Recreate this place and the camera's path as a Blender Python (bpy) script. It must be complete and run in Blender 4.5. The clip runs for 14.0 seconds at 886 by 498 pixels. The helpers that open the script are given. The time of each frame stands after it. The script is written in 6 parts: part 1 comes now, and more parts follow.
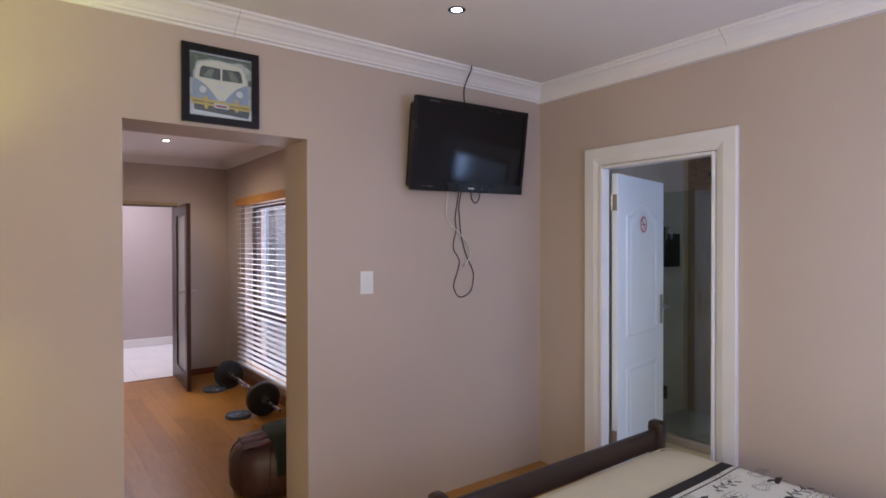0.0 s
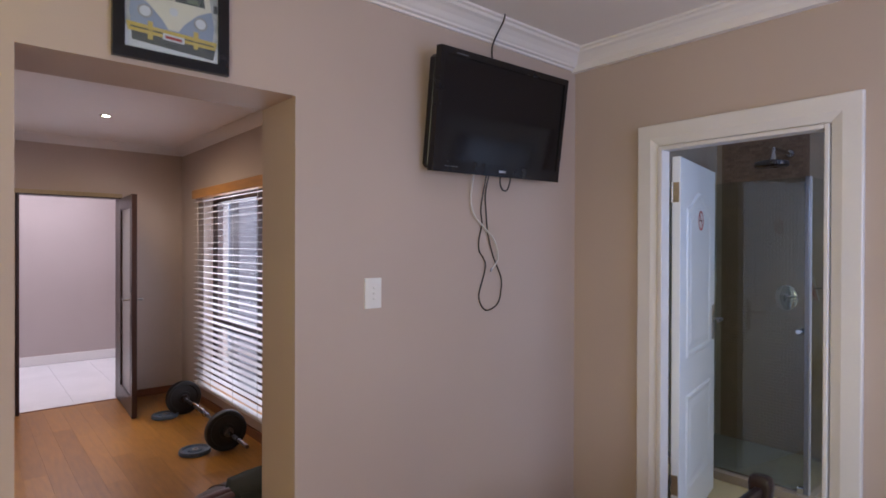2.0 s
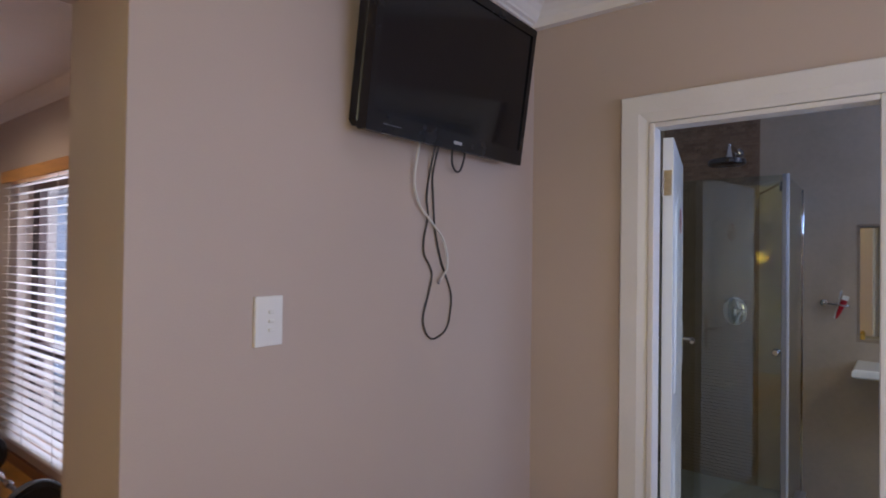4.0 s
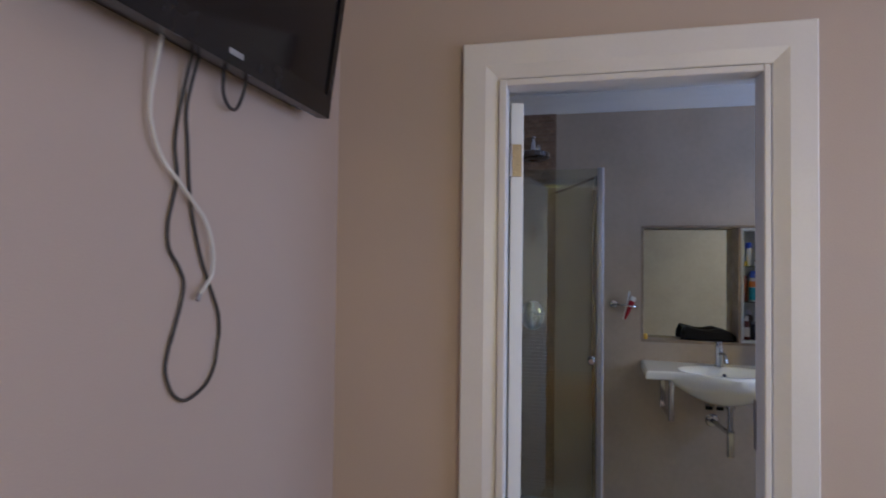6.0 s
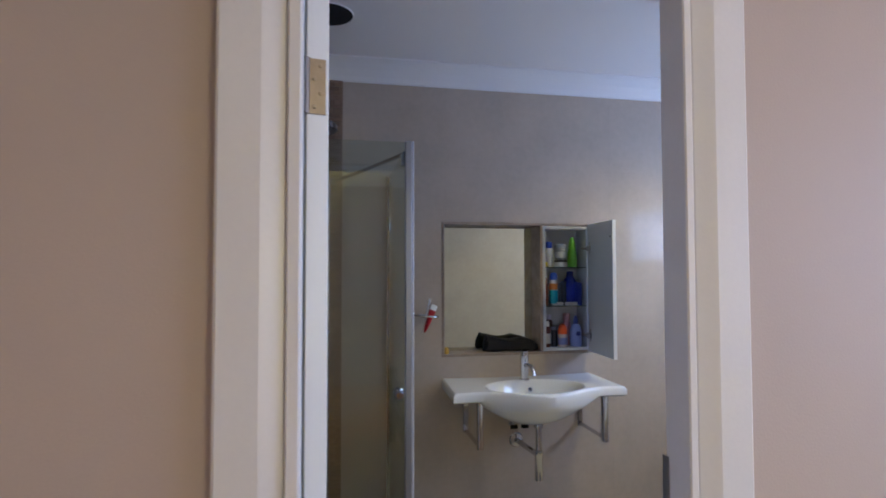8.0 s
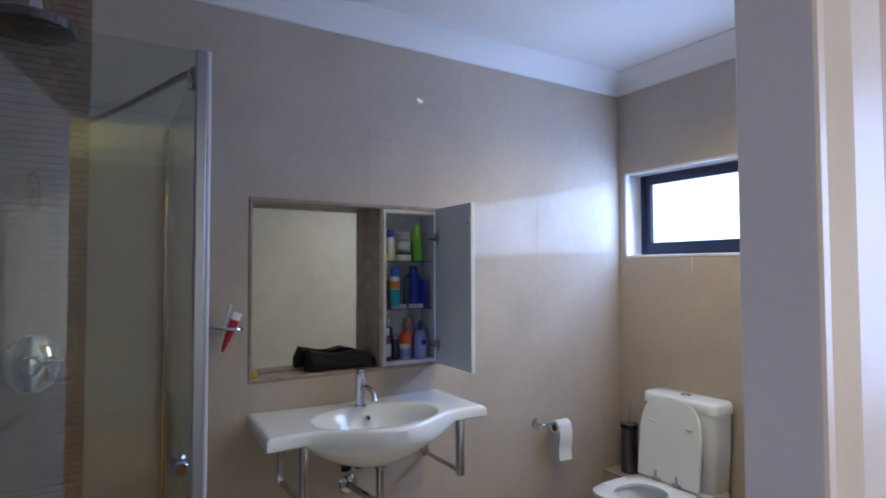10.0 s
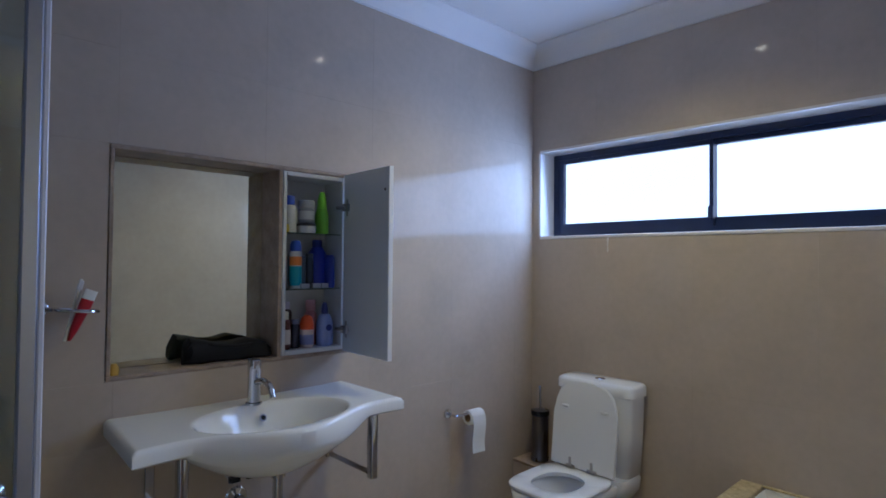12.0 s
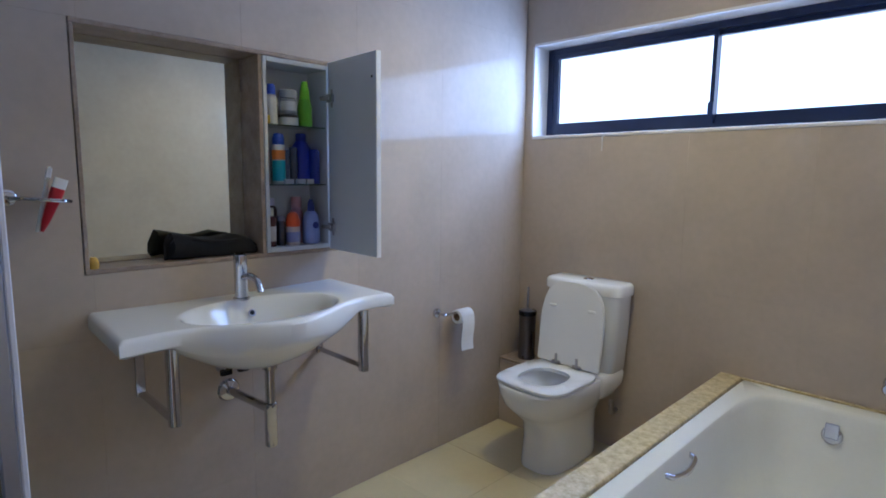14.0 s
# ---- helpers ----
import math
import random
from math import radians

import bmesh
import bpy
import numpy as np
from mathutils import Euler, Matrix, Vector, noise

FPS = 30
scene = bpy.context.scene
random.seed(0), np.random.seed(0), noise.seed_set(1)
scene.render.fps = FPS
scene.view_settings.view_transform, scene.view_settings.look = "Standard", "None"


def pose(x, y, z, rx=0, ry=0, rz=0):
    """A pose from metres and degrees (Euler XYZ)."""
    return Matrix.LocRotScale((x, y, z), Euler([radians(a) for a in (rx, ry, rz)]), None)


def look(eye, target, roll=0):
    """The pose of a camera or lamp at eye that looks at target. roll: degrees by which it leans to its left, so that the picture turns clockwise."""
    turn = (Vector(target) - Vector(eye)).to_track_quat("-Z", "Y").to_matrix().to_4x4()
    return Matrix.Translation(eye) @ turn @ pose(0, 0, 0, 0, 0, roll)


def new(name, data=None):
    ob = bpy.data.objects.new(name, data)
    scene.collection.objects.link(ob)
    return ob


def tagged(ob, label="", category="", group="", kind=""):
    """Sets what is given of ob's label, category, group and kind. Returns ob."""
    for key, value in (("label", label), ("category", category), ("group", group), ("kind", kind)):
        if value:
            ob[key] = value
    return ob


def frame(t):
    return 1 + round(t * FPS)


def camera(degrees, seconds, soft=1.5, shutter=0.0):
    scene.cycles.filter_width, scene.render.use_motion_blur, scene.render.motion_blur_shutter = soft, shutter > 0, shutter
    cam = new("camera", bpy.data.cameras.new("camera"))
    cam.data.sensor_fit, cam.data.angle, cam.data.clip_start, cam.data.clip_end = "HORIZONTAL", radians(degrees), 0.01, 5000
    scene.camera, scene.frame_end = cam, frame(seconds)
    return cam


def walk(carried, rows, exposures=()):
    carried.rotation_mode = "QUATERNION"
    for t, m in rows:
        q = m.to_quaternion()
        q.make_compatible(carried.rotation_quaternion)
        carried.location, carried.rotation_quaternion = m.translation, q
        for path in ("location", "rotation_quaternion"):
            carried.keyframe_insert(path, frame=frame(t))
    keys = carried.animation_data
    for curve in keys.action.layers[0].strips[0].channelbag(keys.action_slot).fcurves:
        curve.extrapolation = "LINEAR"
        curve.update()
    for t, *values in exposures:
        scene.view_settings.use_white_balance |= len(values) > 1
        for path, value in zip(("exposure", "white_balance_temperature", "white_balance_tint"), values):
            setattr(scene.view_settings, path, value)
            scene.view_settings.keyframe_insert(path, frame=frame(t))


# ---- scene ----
cam = camera(76.9, 14.0, soft=1.7, shutter=0.4)
STOPS = [(0, -0.06, 5170), (2, -0.1, 5150), (5, -0.29, 5030), (6.5, -0.31, 5010), (7.5, -0.06, 5000), (8.5, 0.29, 5000), (9, 0.42, 5000), (11.5, -0.36, 4720), (12.5, -0.38, 4720), (13.5, -0.10, 4740), (14, 0.10, 4740)]
TINT = 19
P_BATH_WIN, P_STUDY_WIN, P_SOUTH_FILL, P_WEST_FILL, P_PASSAGE, P_DOWN, P_SIDE = 14.4, 44, 22, 39, 48, 46, 40
PATH = [
    (0, (1.378, 1.485, 1.566), (2.58, 3.083, 1.548), -0.1),
    (0.5, (1.442, 1.657, 1.56), (2.668, 3.238, 1.54), 0.1),
    (1, (1.518, 1.861, 1.567), (2.762, 3.427, 1.551), 0.2),
    (1.5, (1.564, 2.087, 1.561), (2.834, 3.632, 1.547), 0.2),
    (2, (1.614, 2.296, 1.547), (2.921, 3.81, 1.537), 0.2),
    (2.2, (1.65, 2.382, 1.538), (2.967, 3.887, 1.533), 0.2),
    (4.5, (2.205, 3.197, 1.515), (3.895, 4.266, 1.546), 0.8),
    (5, (2.357, 3.331, 1.505), (4.145, 4.227, 1.545), 0.7),
    (5.5, (2.506, 3.476, 1.501), (4.389, 4.149, 1.553), 0.7),
    (6, (2.656, 3.548, 1.503), (4.606, 3.989, 1.552), 0.7),
    (6.5, (2.839, 3.608, 1.523), (4.828, 3.814, 1.573), 0.6),
    (7, (3.019, 3.668, 1.515), (5.018, 3.667, 1.57), 0.7),
    (7.5, (3.218, 3.706, 1.511), (5.205, 3.479, 1.568), 0.1),
    (8, (3.399, 3.688, 1.494), (5.359, 3.294, 1.567), -0.1),
    (8.5, (3.607, 3.664, 1.492), (5.531, 3.123, 1.568), 0.0),
    (9, (3.804, 3.652, 1.49), (5.672, 2.945, 1.56), 0.3),
    (9.2, (3.872, 3.645, 1.479), (5.709, 2.861, 1.557), 0.1),
    (11.3, (4.316, 3.539, 1.458), (5.825, 2.227, 1.489), 0.5),
    (11.5, (4.343, 3.541, 1.443), (5.83, 2.204, 1.478), 0.5),
    (12, (4.398, 3.536, 1.401), (5.846, 2.157, 1.445), 0.5),
    (12.5, (4.431, 3.528, 1.378), (5.861, 2.13, 1.41), 0.6),
    (13, (4.44, 3.518, 1.348), (5.862, 2.112, 1.292), 0.6),
    (13.5, (4.447, 3.514, 1.335), (5.857, 2.105, 1.166), 0.7),
    (14, (4.452, 3.507, 1.33), (5.85, 2.101, 1.069), 0.7),
]
walk(cam, [(t, look(eye, target, roll)) for t, eye, target, roll in PATH], exposures=[(t, s, k, TINT) for t, s, k in STOPS])

# ---- key planes of the plan (metres) ----
TVW, DW, BW, MW, WW = 4.296, 4.374, 4.436, 6.300, 1.037   # tv wall, door wall (both faces), mirror wall, window wall
SW, WEST = 0.95, 0.20                                      # bedroom's south and west walls
SY0, SY1, SX0, SX1 = 4.606, 8.62, 0.60, 3.40               # study
BED_CEIL, BATH_CEIL, STUDY_CEIL = 2.68, 2.57, 2.56
OPX0, OPX1, OPZ = 1.728, 2.588, 2.124                      # opening to the study
DY0, DY1, DZ = 3.020, 3.741, 2.050                         # bathroom door opening
NY0, NY1, NZ0, NZ1 = 2.235, 3.112, 1.031, 1.748            # niche in the mirror wall
WX0, WX1, WZ0, WZ1 = 4.54, 6.250, 1.538, 2.004             # bathroom window
VY0, VY1, VZ0, VZ1 = 6.30, 7.93, 0.22, 2.02                # study window

# ---- world and light ----
world = bpy.data.worlds.new("sky")
scene.world = world
world.use_nodes = True
wn = world.node_tree.nodes
sky = wn.new("ShaderNodeTexSky")
sky.sky_type, sky.sun_disc = "NISHITA", False
sky.sun_elevation, sky.sun_rotation = radians(40), radians(200)
world.node_tree.links.new(sky.outputs[0], wn["Background"].inputs[0])
wn["Background"].inputs[1].default_value = 0.10


def area(name, eye, target, w, h, power, col):
    d = bpy.data.lights.new(name, "AREA")
    d.shape, d.size, d.size_y, d.energy, d.color = "RECTANGLE", w, h, power, col
    ob = new(name, d)
    ob.matrix_world = look(eye, target)
    return ob


def spot(name, x, y, z, power, col, angle=110):
    d = bpy.data.lights.new(name, "SPOT")
    d.energy, d.color, d.spot_size, d.spot_blend, d.shadow_soft_size = power, col, radians(angle), 0.8, 0.03
    ob = new(name, d)
    ob.location = (x, y, z)
    return ob


sun = bpy.data.lights.new("sun", "SUN")
sun.energy, sun.angle, sun.color = 1.2, radians(12), (1.0, 0.95, 0.88)
sun_ob = new("sun", sun)
sun_ob.matrix_world = look((0, 0, 8), (-3.0, 9.0, 0))
DAY = (0.59, 0.76, 1.0)
for k in range(4):  # slanting daylight in the bathroom window's opening
    xw = 4.80 + 0.40 * k
    area("bathroom_window_light", (xw, WW - 0.03, 1.77), (xw + 0.20, WW + 1.5, 1.58), 0.38, 0.40, P_BATH_WIN / 4, DAY)
area("study_window_light", (SX1 + 0.19, 7.1, 1.12), (2.0, 7.1, 1.0), 1.56, 1.70, P_STUDY_WIN, (1.0, 0.90, 0.78))
area("study_sky_light", (SX1 + 1.25, 7.1, 2.95), (2.5, 7.1, 0.5), 3.0, 1.1, 80, (0.88, 0.92, 1.0))
# cool fill light; its south window is added and out of view
area("south_fill_light", (3.15, SW + 0.01, 1.55), (3.0, 4.0, 1.25), 1.5, 1.2, P_SOUTH_FILL, (0.76, 0.82, 1.0))
# warm fill light; the yellow-curtained window round it is added, out of view
area("west_fill_light", (WEST + 0.03, 1.60, 1.40), (4.3, 2.2, 1.35), 1.1, 1.7, P_WEST_FILL, (1.0, 0.84, 0.42))
# unseen lamp added for the yellow glow at the tv wall's left end
LAMP = bpy.data.lights.new("added_glow_light", "POINT")
LAMP.energy, LAMP.color, LAMP.shadow_soft_size = P_SIDE, (1.0, 0.97, 0.13), 0.04
new("added_glow_light", LAMP).location = (0.85, 4.12, 1.55)
area("passage_light", (2.3, 10.0, 2.57), (2.3, 10.0, 0), 1.6, 1.2, P_PASSAGE, (1.0, 0.85, 0.75))
spot("bathroom_downlight_beam", 5.38, 1.84, BATH_CEIL - 0.012, P_DOWN, (1.0, 0.77, 0.25), 140)
spot("bedroom_downlight_beam", 3.03, 3.57, BED_CEIL - 0.012, 4, (0.85, 0.85, 1.0), 110)
spot("study_downlight_beam", 2.47, 7.33, STUDY_CEIL - 0.012, 95, (1.0, 0.74, 0.40), 176).data.shadow_soft_size = 0.16


# ---- materials ----
def surf(name, col, rough=0.5, metal=0.0, var=0.06, scale=3.0, fine=70.0, bump=0.04, rvar=0.05, col2=None, island=0.0, stretch=(1, 1, 1), coat=0.0, rnd=0.0, spec=0.5):
    m = bpy.data.materials.new(name)
    m.use_nodes = True
    nt = m.node_tree
    bsdf = nt.nodes["Principled BSDF"]
    bsdf.inputs["Roughness"].default_value, bsdf.inputs["Metallic"].default_value = rough, metal
    bsdf.inputs["Specular IOR Level"].default_value = spec
    bsdf.inputs["Coat Weight"].default_value = coat
    bsdf.inputs["Coat Roughness"].default_value = 0.08
    geo = nt.nodes.new("ShaderNodeNewGeometry")
    mp = nt.nodes.new("ShaderNodeMapping")
    mp.inputs["Scale"].default_value = stretch
    nt.links.new(geo.outputs["Position"], mp.inputs["Vector"])
    big, small = nt.nodes.new("ShaderNodeTexNoise"), nt.nodes.new("ShaderNodeTexNoise")
    for n, s, d in ((big, scale, 4), (small, fine, 3)):
        n.inputs["Scale"].default_value, n.inputs["Detail"].default_value = s, d
        nt.links.new(mp.outputs[0], n.inputs["Vector"])
    add = nt.nodes.new("ShaderNodeMath")
    add.operation = "MULTIPLY_ADD"
    add.inputs[1].default_value = 0.45
    nt.links.new(small.outputs["Fac"], add.inputs[0])
    nt.links.new(big.outputs["Fac"], add.inputs[2])
    last = add.outputs[0]
    if rnd:
        info = nt.nodes.new("ShaderNodeObjectInfo")
        r = nt.nodes.new("ShaderNodeMath")
        r.operation = "MULTIPLY_ADD"
        r.inputs[1].default_value = rnd
        nt.links.new(info.outputs["Random"], r.inputs[0])
        nt.links.new(last, r.inputs[2])
        last = r.outputs[0]
    ramp = nt.nodes.new("ShaderNodeMapRange")
    ramp.inputs["From Min"].default_value, ramp.inputs["From Max"].default_value = 0.45, 1.0 + rnd
    nt.links.new(last, ramp.inputs["Value"])
    mix = nt.nodes.new("ShaderNodeMix")
    mix.data_type = "RGBA"
    lo = [c * (1 - var) for c in col] if col2 is None else col
    hi = [min(1, c * (1 + var)) for c in col] if col2 is None else col2
    mix.inputs["A"].default_value, mix.inputs["B"].default_value = (*lo, 1), (*hi, 1)
    nt.links.new(ramp.outputs[0], mix.inputs["Factor"])
    nt.links.new(mix.outputs["Result"], bsdf.inputs["Base Color"])
    rr = nt.nodes.new("ShaderNodeMapRange")
    rr.inputs["To Min"].default_value, rr.inputs["To Max"].default_value = max(0.02, rough - rvar), min(1, rough + rvar)
    nt.links.new(big.outputs["Fac"], rr.inputs["Value"])
    nt.links.new(rr.outputs[0], bsdf.inputs["Roughness"])
    if bump:
        b = nt.nodes.new("ShaderNodeBump")
        b.inputs["Strength"].default_value, b.inputs["Distance"].default_value = bump, 0.004
        nt.links.new(small.outputs["Fac"], b.inputs["Height"])
        nt.links.new(b.outputs[0], bsdf.inputs["Normal"])
    return m


def glass(name, col=(0.95, 0.98, 0.96), rough=0.0, ior=1.45):
    m = bpy.data.materials.new(name)
    m.use_nodes = True
    b = m.node_tree.nodes["Principled BSDF"]
    b.inputs["Base Color"].default_value, b.inputs["Roughness"].default_value = (*col, 1), rough
    b.inputs["Transmission Weight"].default_value, b.inputs["IOR"].default_value = 1.0, ior
    return m


def thin_glass(name, tint, gloss=1.0, f0=0.04):
    """Clear pane: transparent, with a mirror's share that grows at grazing angles, alike from both sides."""
    m = bpy.data.materials.new(name)
    m.use_nodes = True
    nt = m.node_tree
    nt.nodes.remove(nt.nodes["Principled BSDF"])
    tr, gl, lw, pw, ma, mx = (nt.nodes.new(k) for k in ("ShaderNodeBsdfTransparent", "ShaderNodeBsdfGlossy", "ShaderNodeLayerWeight", "ShaderNodeMath", "ShaderNodeMath", "ShaderNodeMixShader"))
    tr.inputs[0].default_value, gl.inputs["Roughness"].default_value, lw.inputs[0].default_value = (*tint, 1), 0.02, 0.5
    gl.inputs[0].default_value = (gloss, gloss, gloss, 1)
    pw.operation, ma.operation = "POWER", "MULTIPLY_ADD"
    pw.inputs[1].default_value = 5.0
    ma.inputs[1].default_value, ma.inputs[2].default_value = 1.0 - f0, f0
    nt.links.new(lw.outputs["Facing"], pw.inputs[0])
    nt.links.new(pw.outputs[0], ma.inputs[0])
    nt.links.new(ma.outputs[0], mx.inputs[0])
    nt.links.new(tr.outputs[0], mx.inputs[1])
    nt.links.new(gl.outputs[0], mx.inputs[2])
    nt.links.new(mx.outputs[0], nt.nodes["Material Output"].inputs[0])
    return m


def translucent(name, col, share):
    """Thin painted wood that lets some daylight through."""
    m = bpy.data.materials.new(name)
    m.use_nodes = True
    nt = m.node_tree
    b, t, mx, n, r = nt.nodes["Principled BSDF"], *(nt.nodes.new(k) for k in ("ShaderNodeBsdfTranslucent", "ShaderNodeMixShader", "ShaderNodeTexNoise", "ShaderNodeMapRange"))
    b.inputs["Base Color"].default_value, b.inputs["Roughness"].default_value = (*col, 1), 0.45
    n.inputs["Scale"].default_value = 40
    r.inputs["To Min"].default_value, r.inputs["To Max"].default_value = 0.38, 0.55
    nt.links.new(n.outputs["Fac"], r.inputs["Value"])
    nt.links.new(r.outputs[0], b.inputs["Roughness"])
    t.inputs[0].default_value, mx.inputs[0].default_value = (*col, 1), share
    nt.links.new(b.outputs[0], mx.inputs[1])
    nt.links.new(t.outputs[0], mx.inputs[2])
    nt.links.new(mx.outputs[0], nt.nodes["Material Output"].inputs[0])
    return m


def glow(name, col, strength):
    m = bpy.data.materials.new(name)
    m.use_nodes = True
    b = m.node_tree.nodes["Principled BSDF"]
    b.inputs["Base Color"].default_value, b.inputs["Emission Color"].default_value, b.inputs["Emission Strength"].default_value = (0, 0, 0, 1), (*col, 1), strength
    return m


M_WALL = surf("taupe_paint", (0.50, 0.408, 0.345), 0.55, var=0.035, scale=1.6, fine=220, bump=0.10)
M_CEIL = surf("ceiling_paint", (0.80, 0.76, 0.74), 0.7, var=0.03, scale=1.2, fine=160, bump=0.05)
M_CORN = surf("cornice_paint", (0.80, 0.77, 0.76), 0.55, var=0.03, scale=2, fine=120, bump=0.05)
M_TRIM = surf("white_gloss_trim", (0.74, 0.71, 0.69), 0.35, var=0.03, scale=5, fine=90, bump=0.05)
M_DOOR = surf("white_door_paint", (0.80, 0.82, 0.85), 0.36, var=0.02, scale=4, fine=140, bump=0.05, stretch=(1, 1, 0.3))
M_TILE = surf("beige_wall_tile", (0.49, 0.415, 0.34), 0.07, var=0.09, scale=3.5, fine=30, bump=0.010, rvar=0.03, rnd=0.04, spec=0.20)
M_GROUT = surf("tile_grout", (0.53, 0.45, 0.37), 0.8, var=0.06, scale=8, fine=120, bump=0.1)
M_FTILE = surf("cream_floor_tile", (0.66, 0.57, 0.35), 0.22, var=0.05, scale=4, fine=40, bump=0.012, rnd=0.08)
M_STONE = surf("travertine_ledge", (0.40, 0.30, 0.12), 0.32, scale=48, fine=130, bump=0.14, col2=(0.74, 0.63, 0.38))
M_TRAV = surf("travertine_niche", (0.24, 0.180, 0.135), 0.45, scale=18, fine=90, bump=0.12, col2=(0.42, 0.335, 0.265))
M_MOSAIC = surf("brown_mosaic", (0.17, 0.105, 0.072), 0.35, scale=14, fine=60, bump=0.1, col2=(0.36, 0.25, 0.175), rnd=0.5)
M_CERAM = surf("white_ceramic", (0.82, 0.82, 0.82), 0.09, var=0.015, scale=3, fine=50, bump=0.0, rvar=0.03, coat=0.3)
M_BATH = surf("white_bath_acrylic", (0.82, 0.81, 0.75), 0.14, var=0.03, scale=4, fine=60, bump=0.0, rvar=0.04)
M_CHROME = surf("chrome", (0.62, 0.62, 0.66), 0.07, 1.0, var=0.05, scale=12, fine=90, bump=0.0, rvar=0.05)
M_STEEL = surf("brushed_steel", (0.42, 0.40, 0.40), 0.30, 1.0, var=0.08, scale=12, fine=200, bump=0.03, stretch=(1, 1, 0.1))
M_ANOD = surf("anodised_aluminium", (0.30, 0.32, 0.40), 0.38, 0.7, var=0.05, scale=12, fine=120, bump=0.01)
M_LITEDGE = surf("pale_lit_edge", (0.62, 0.64, 0.74), 0.35, var=0.05, scale=9, fine=120, bump=0.01)
M_BRASS = surf("aged_brass", (0.36, 0.30, 0.23), 0.38, 1.0, var=0.12, scale=30, fine=200, bump=0.05)
M_BLACKP = surf("black_plastic", (0.006, 0.005, 0.007), 0.26, var=0.2, scale=9, fine=240, bump=0.02, spec=0.35)
M_SCREEN = surf("tv_screen", (0.005, 0.005, 0.008), 0.11, var=0.1, scale=4, fine=60, bump=0.0, rvar=0.03, spec=0.32)
M_CABLE = surf("black_cable", (0.045, 0.040, 0.038), 0.5, var=0.2, scale=20, fine=200, bump=0.02)
M_WCABLE = surf("white_cable", (0.62, 0.60, 0.57), 0.5, var=0.06, scale=20, fine=200, bump=0.02)
M_WPLAST = surf("white_plastic", (0.78, 0.77, 0.75), 0.35, var=0.02, scale=9, fine=200, bump=0.01)
M_DWOOD = surf("dark_stained_wood", (0.022, 0.011, 0.009), 0.34, var=0.35, scale=6, fine=60, bump=0.08, stretch=(1, 1, 4), coat=0.15)
M_DOORWOOD = surf("dark_door_wood", (0.035, 0.014, 0.010), 0.35, var=0.35, scale=6, fine=60, bump=0.08, stretch=(6, 6, 0.6))
M_FLOOR = surf("oiled_wood_floor", (0.22, 0.092, 0.012), 0.30, scale=7, fine=55, bump=0.04, col2=(0.46, 0.215, 0.030), stretch=(6, 0.7, 1), rnd=0.45)
M_SKIRT = surf("reddish_wood_skirting", (0.16, 0.055, 0.022), 0.35, scale=6, fine=50, bump=0.05, var=0.25, stretch=(1, 1, 5))
M_VAL = surf("orange_wood_valance", (0.46, 0.22, 0.055), 0.4, var=0.18, scale=6, fine=60, bump=0.04, stretch=(4, 0.7, 6))
M_SLAT = translucent("white_blind_slat", (0.80, 0.77, 0.76), 0.45)
# blue of the bathroom window's glare is put into this base colour
M_ALU = surf("dark_aluminium", (0.016, 0.026, 0.075), 0.30, var=0.2, scale=9, fine=120, bump=0.02)
M_SHEET = surf("cream_sheet", (0.60, 0.53, 0.37), 0.85, var=0.05, scale=5, fine=240, bump=0.16)
M_THROW = surf("cream_throw", (0.66, 0.63, 0.53), 0.9, var=0.05, scale=7, fine=300, bump=0.25)
M_INK = surf("black_printed_ink", (0.018, 0.014, 0.012), 0.9, var=0.2, scale=20, fine=300, bump=0.15)
M_RUBBER = surf("black_rubber", (0.014, 0.013, 0.014), 0.6, var=0.2, scale=12, fine=120, bump=0.08)
M_PLATE = surf("blue_grey_plate", (0.075, 0.105, 0.16), 0.45, var=0.2, scale=14, fine=120, bump=0.1)
M_LEATHER = surf("brown_leather", (0.060, 0.026, 0.020), 0.42, var=0.25, scale=9, fine=130, bump=0.22)
M_GREENBAG = surf("dark_green_canvas", (0.014, 0.018, 0.014), 0.8, var=0.2, scale=12, fine=260, bump=0.2)
M_BLACKCLOTH = surf("black_cloth", (0.006, 0.006, 0.008), 0.85, var=0.3, scale=14, fine=260, bump=0.25)
M_CABDOOR = surf("white_cabinet_laminate", (0.62, 0.64, 0.66), 0.35, var=0.02, scale=4, fine=80, bump=0.01)
M_PTILE = surf("white_passage_tile", (0.86, 0.85, 0.87), 0.25, var=0.03, scale=3, fine=40, bump=0.01, rnd=0.04)
M_PWALL = surf("passage_paint", (0.44, 0.375, 0.35), 0.6, var=0.03, scale=2, fine=150, bump=0.06)
M_GROUND = surf("paving_outside", (0.34, 0.32, 0.30), 0.85, var=0.2, scale=2, fine=30, bump=0.2)
M_CURT = surf("added_yellow_curtain", (0.62, 0.48, 0.20), 0.9, var=0.08, scale=8, fine=200, bump=0.1)
M_PAPER = surf("toilet_paper", (0.80, 0.79, 0.77), 0.95, var=0.03, scale=12, fine=220, bump=0.12)
M_CARD = surf("brown_card", (0.28, 0.19, 0.11), 0.9, var=0.1, scale=12, fine=220, bump=0.1)
M_WATER = glass("water", (0.9, 0.95, 0.93), 0.02, 1.33)
M_GLASS = thin_glass("window_glass", (0.93, 0.95, 0.96))
M_SHGLASS = thin_glass("green_shower_glass", (0.88, 0.92, 0.90), 0.95, 0.065)
M_SHELFG = thin_glass("glass_shelf", (0.55, 0.66, 0.62))
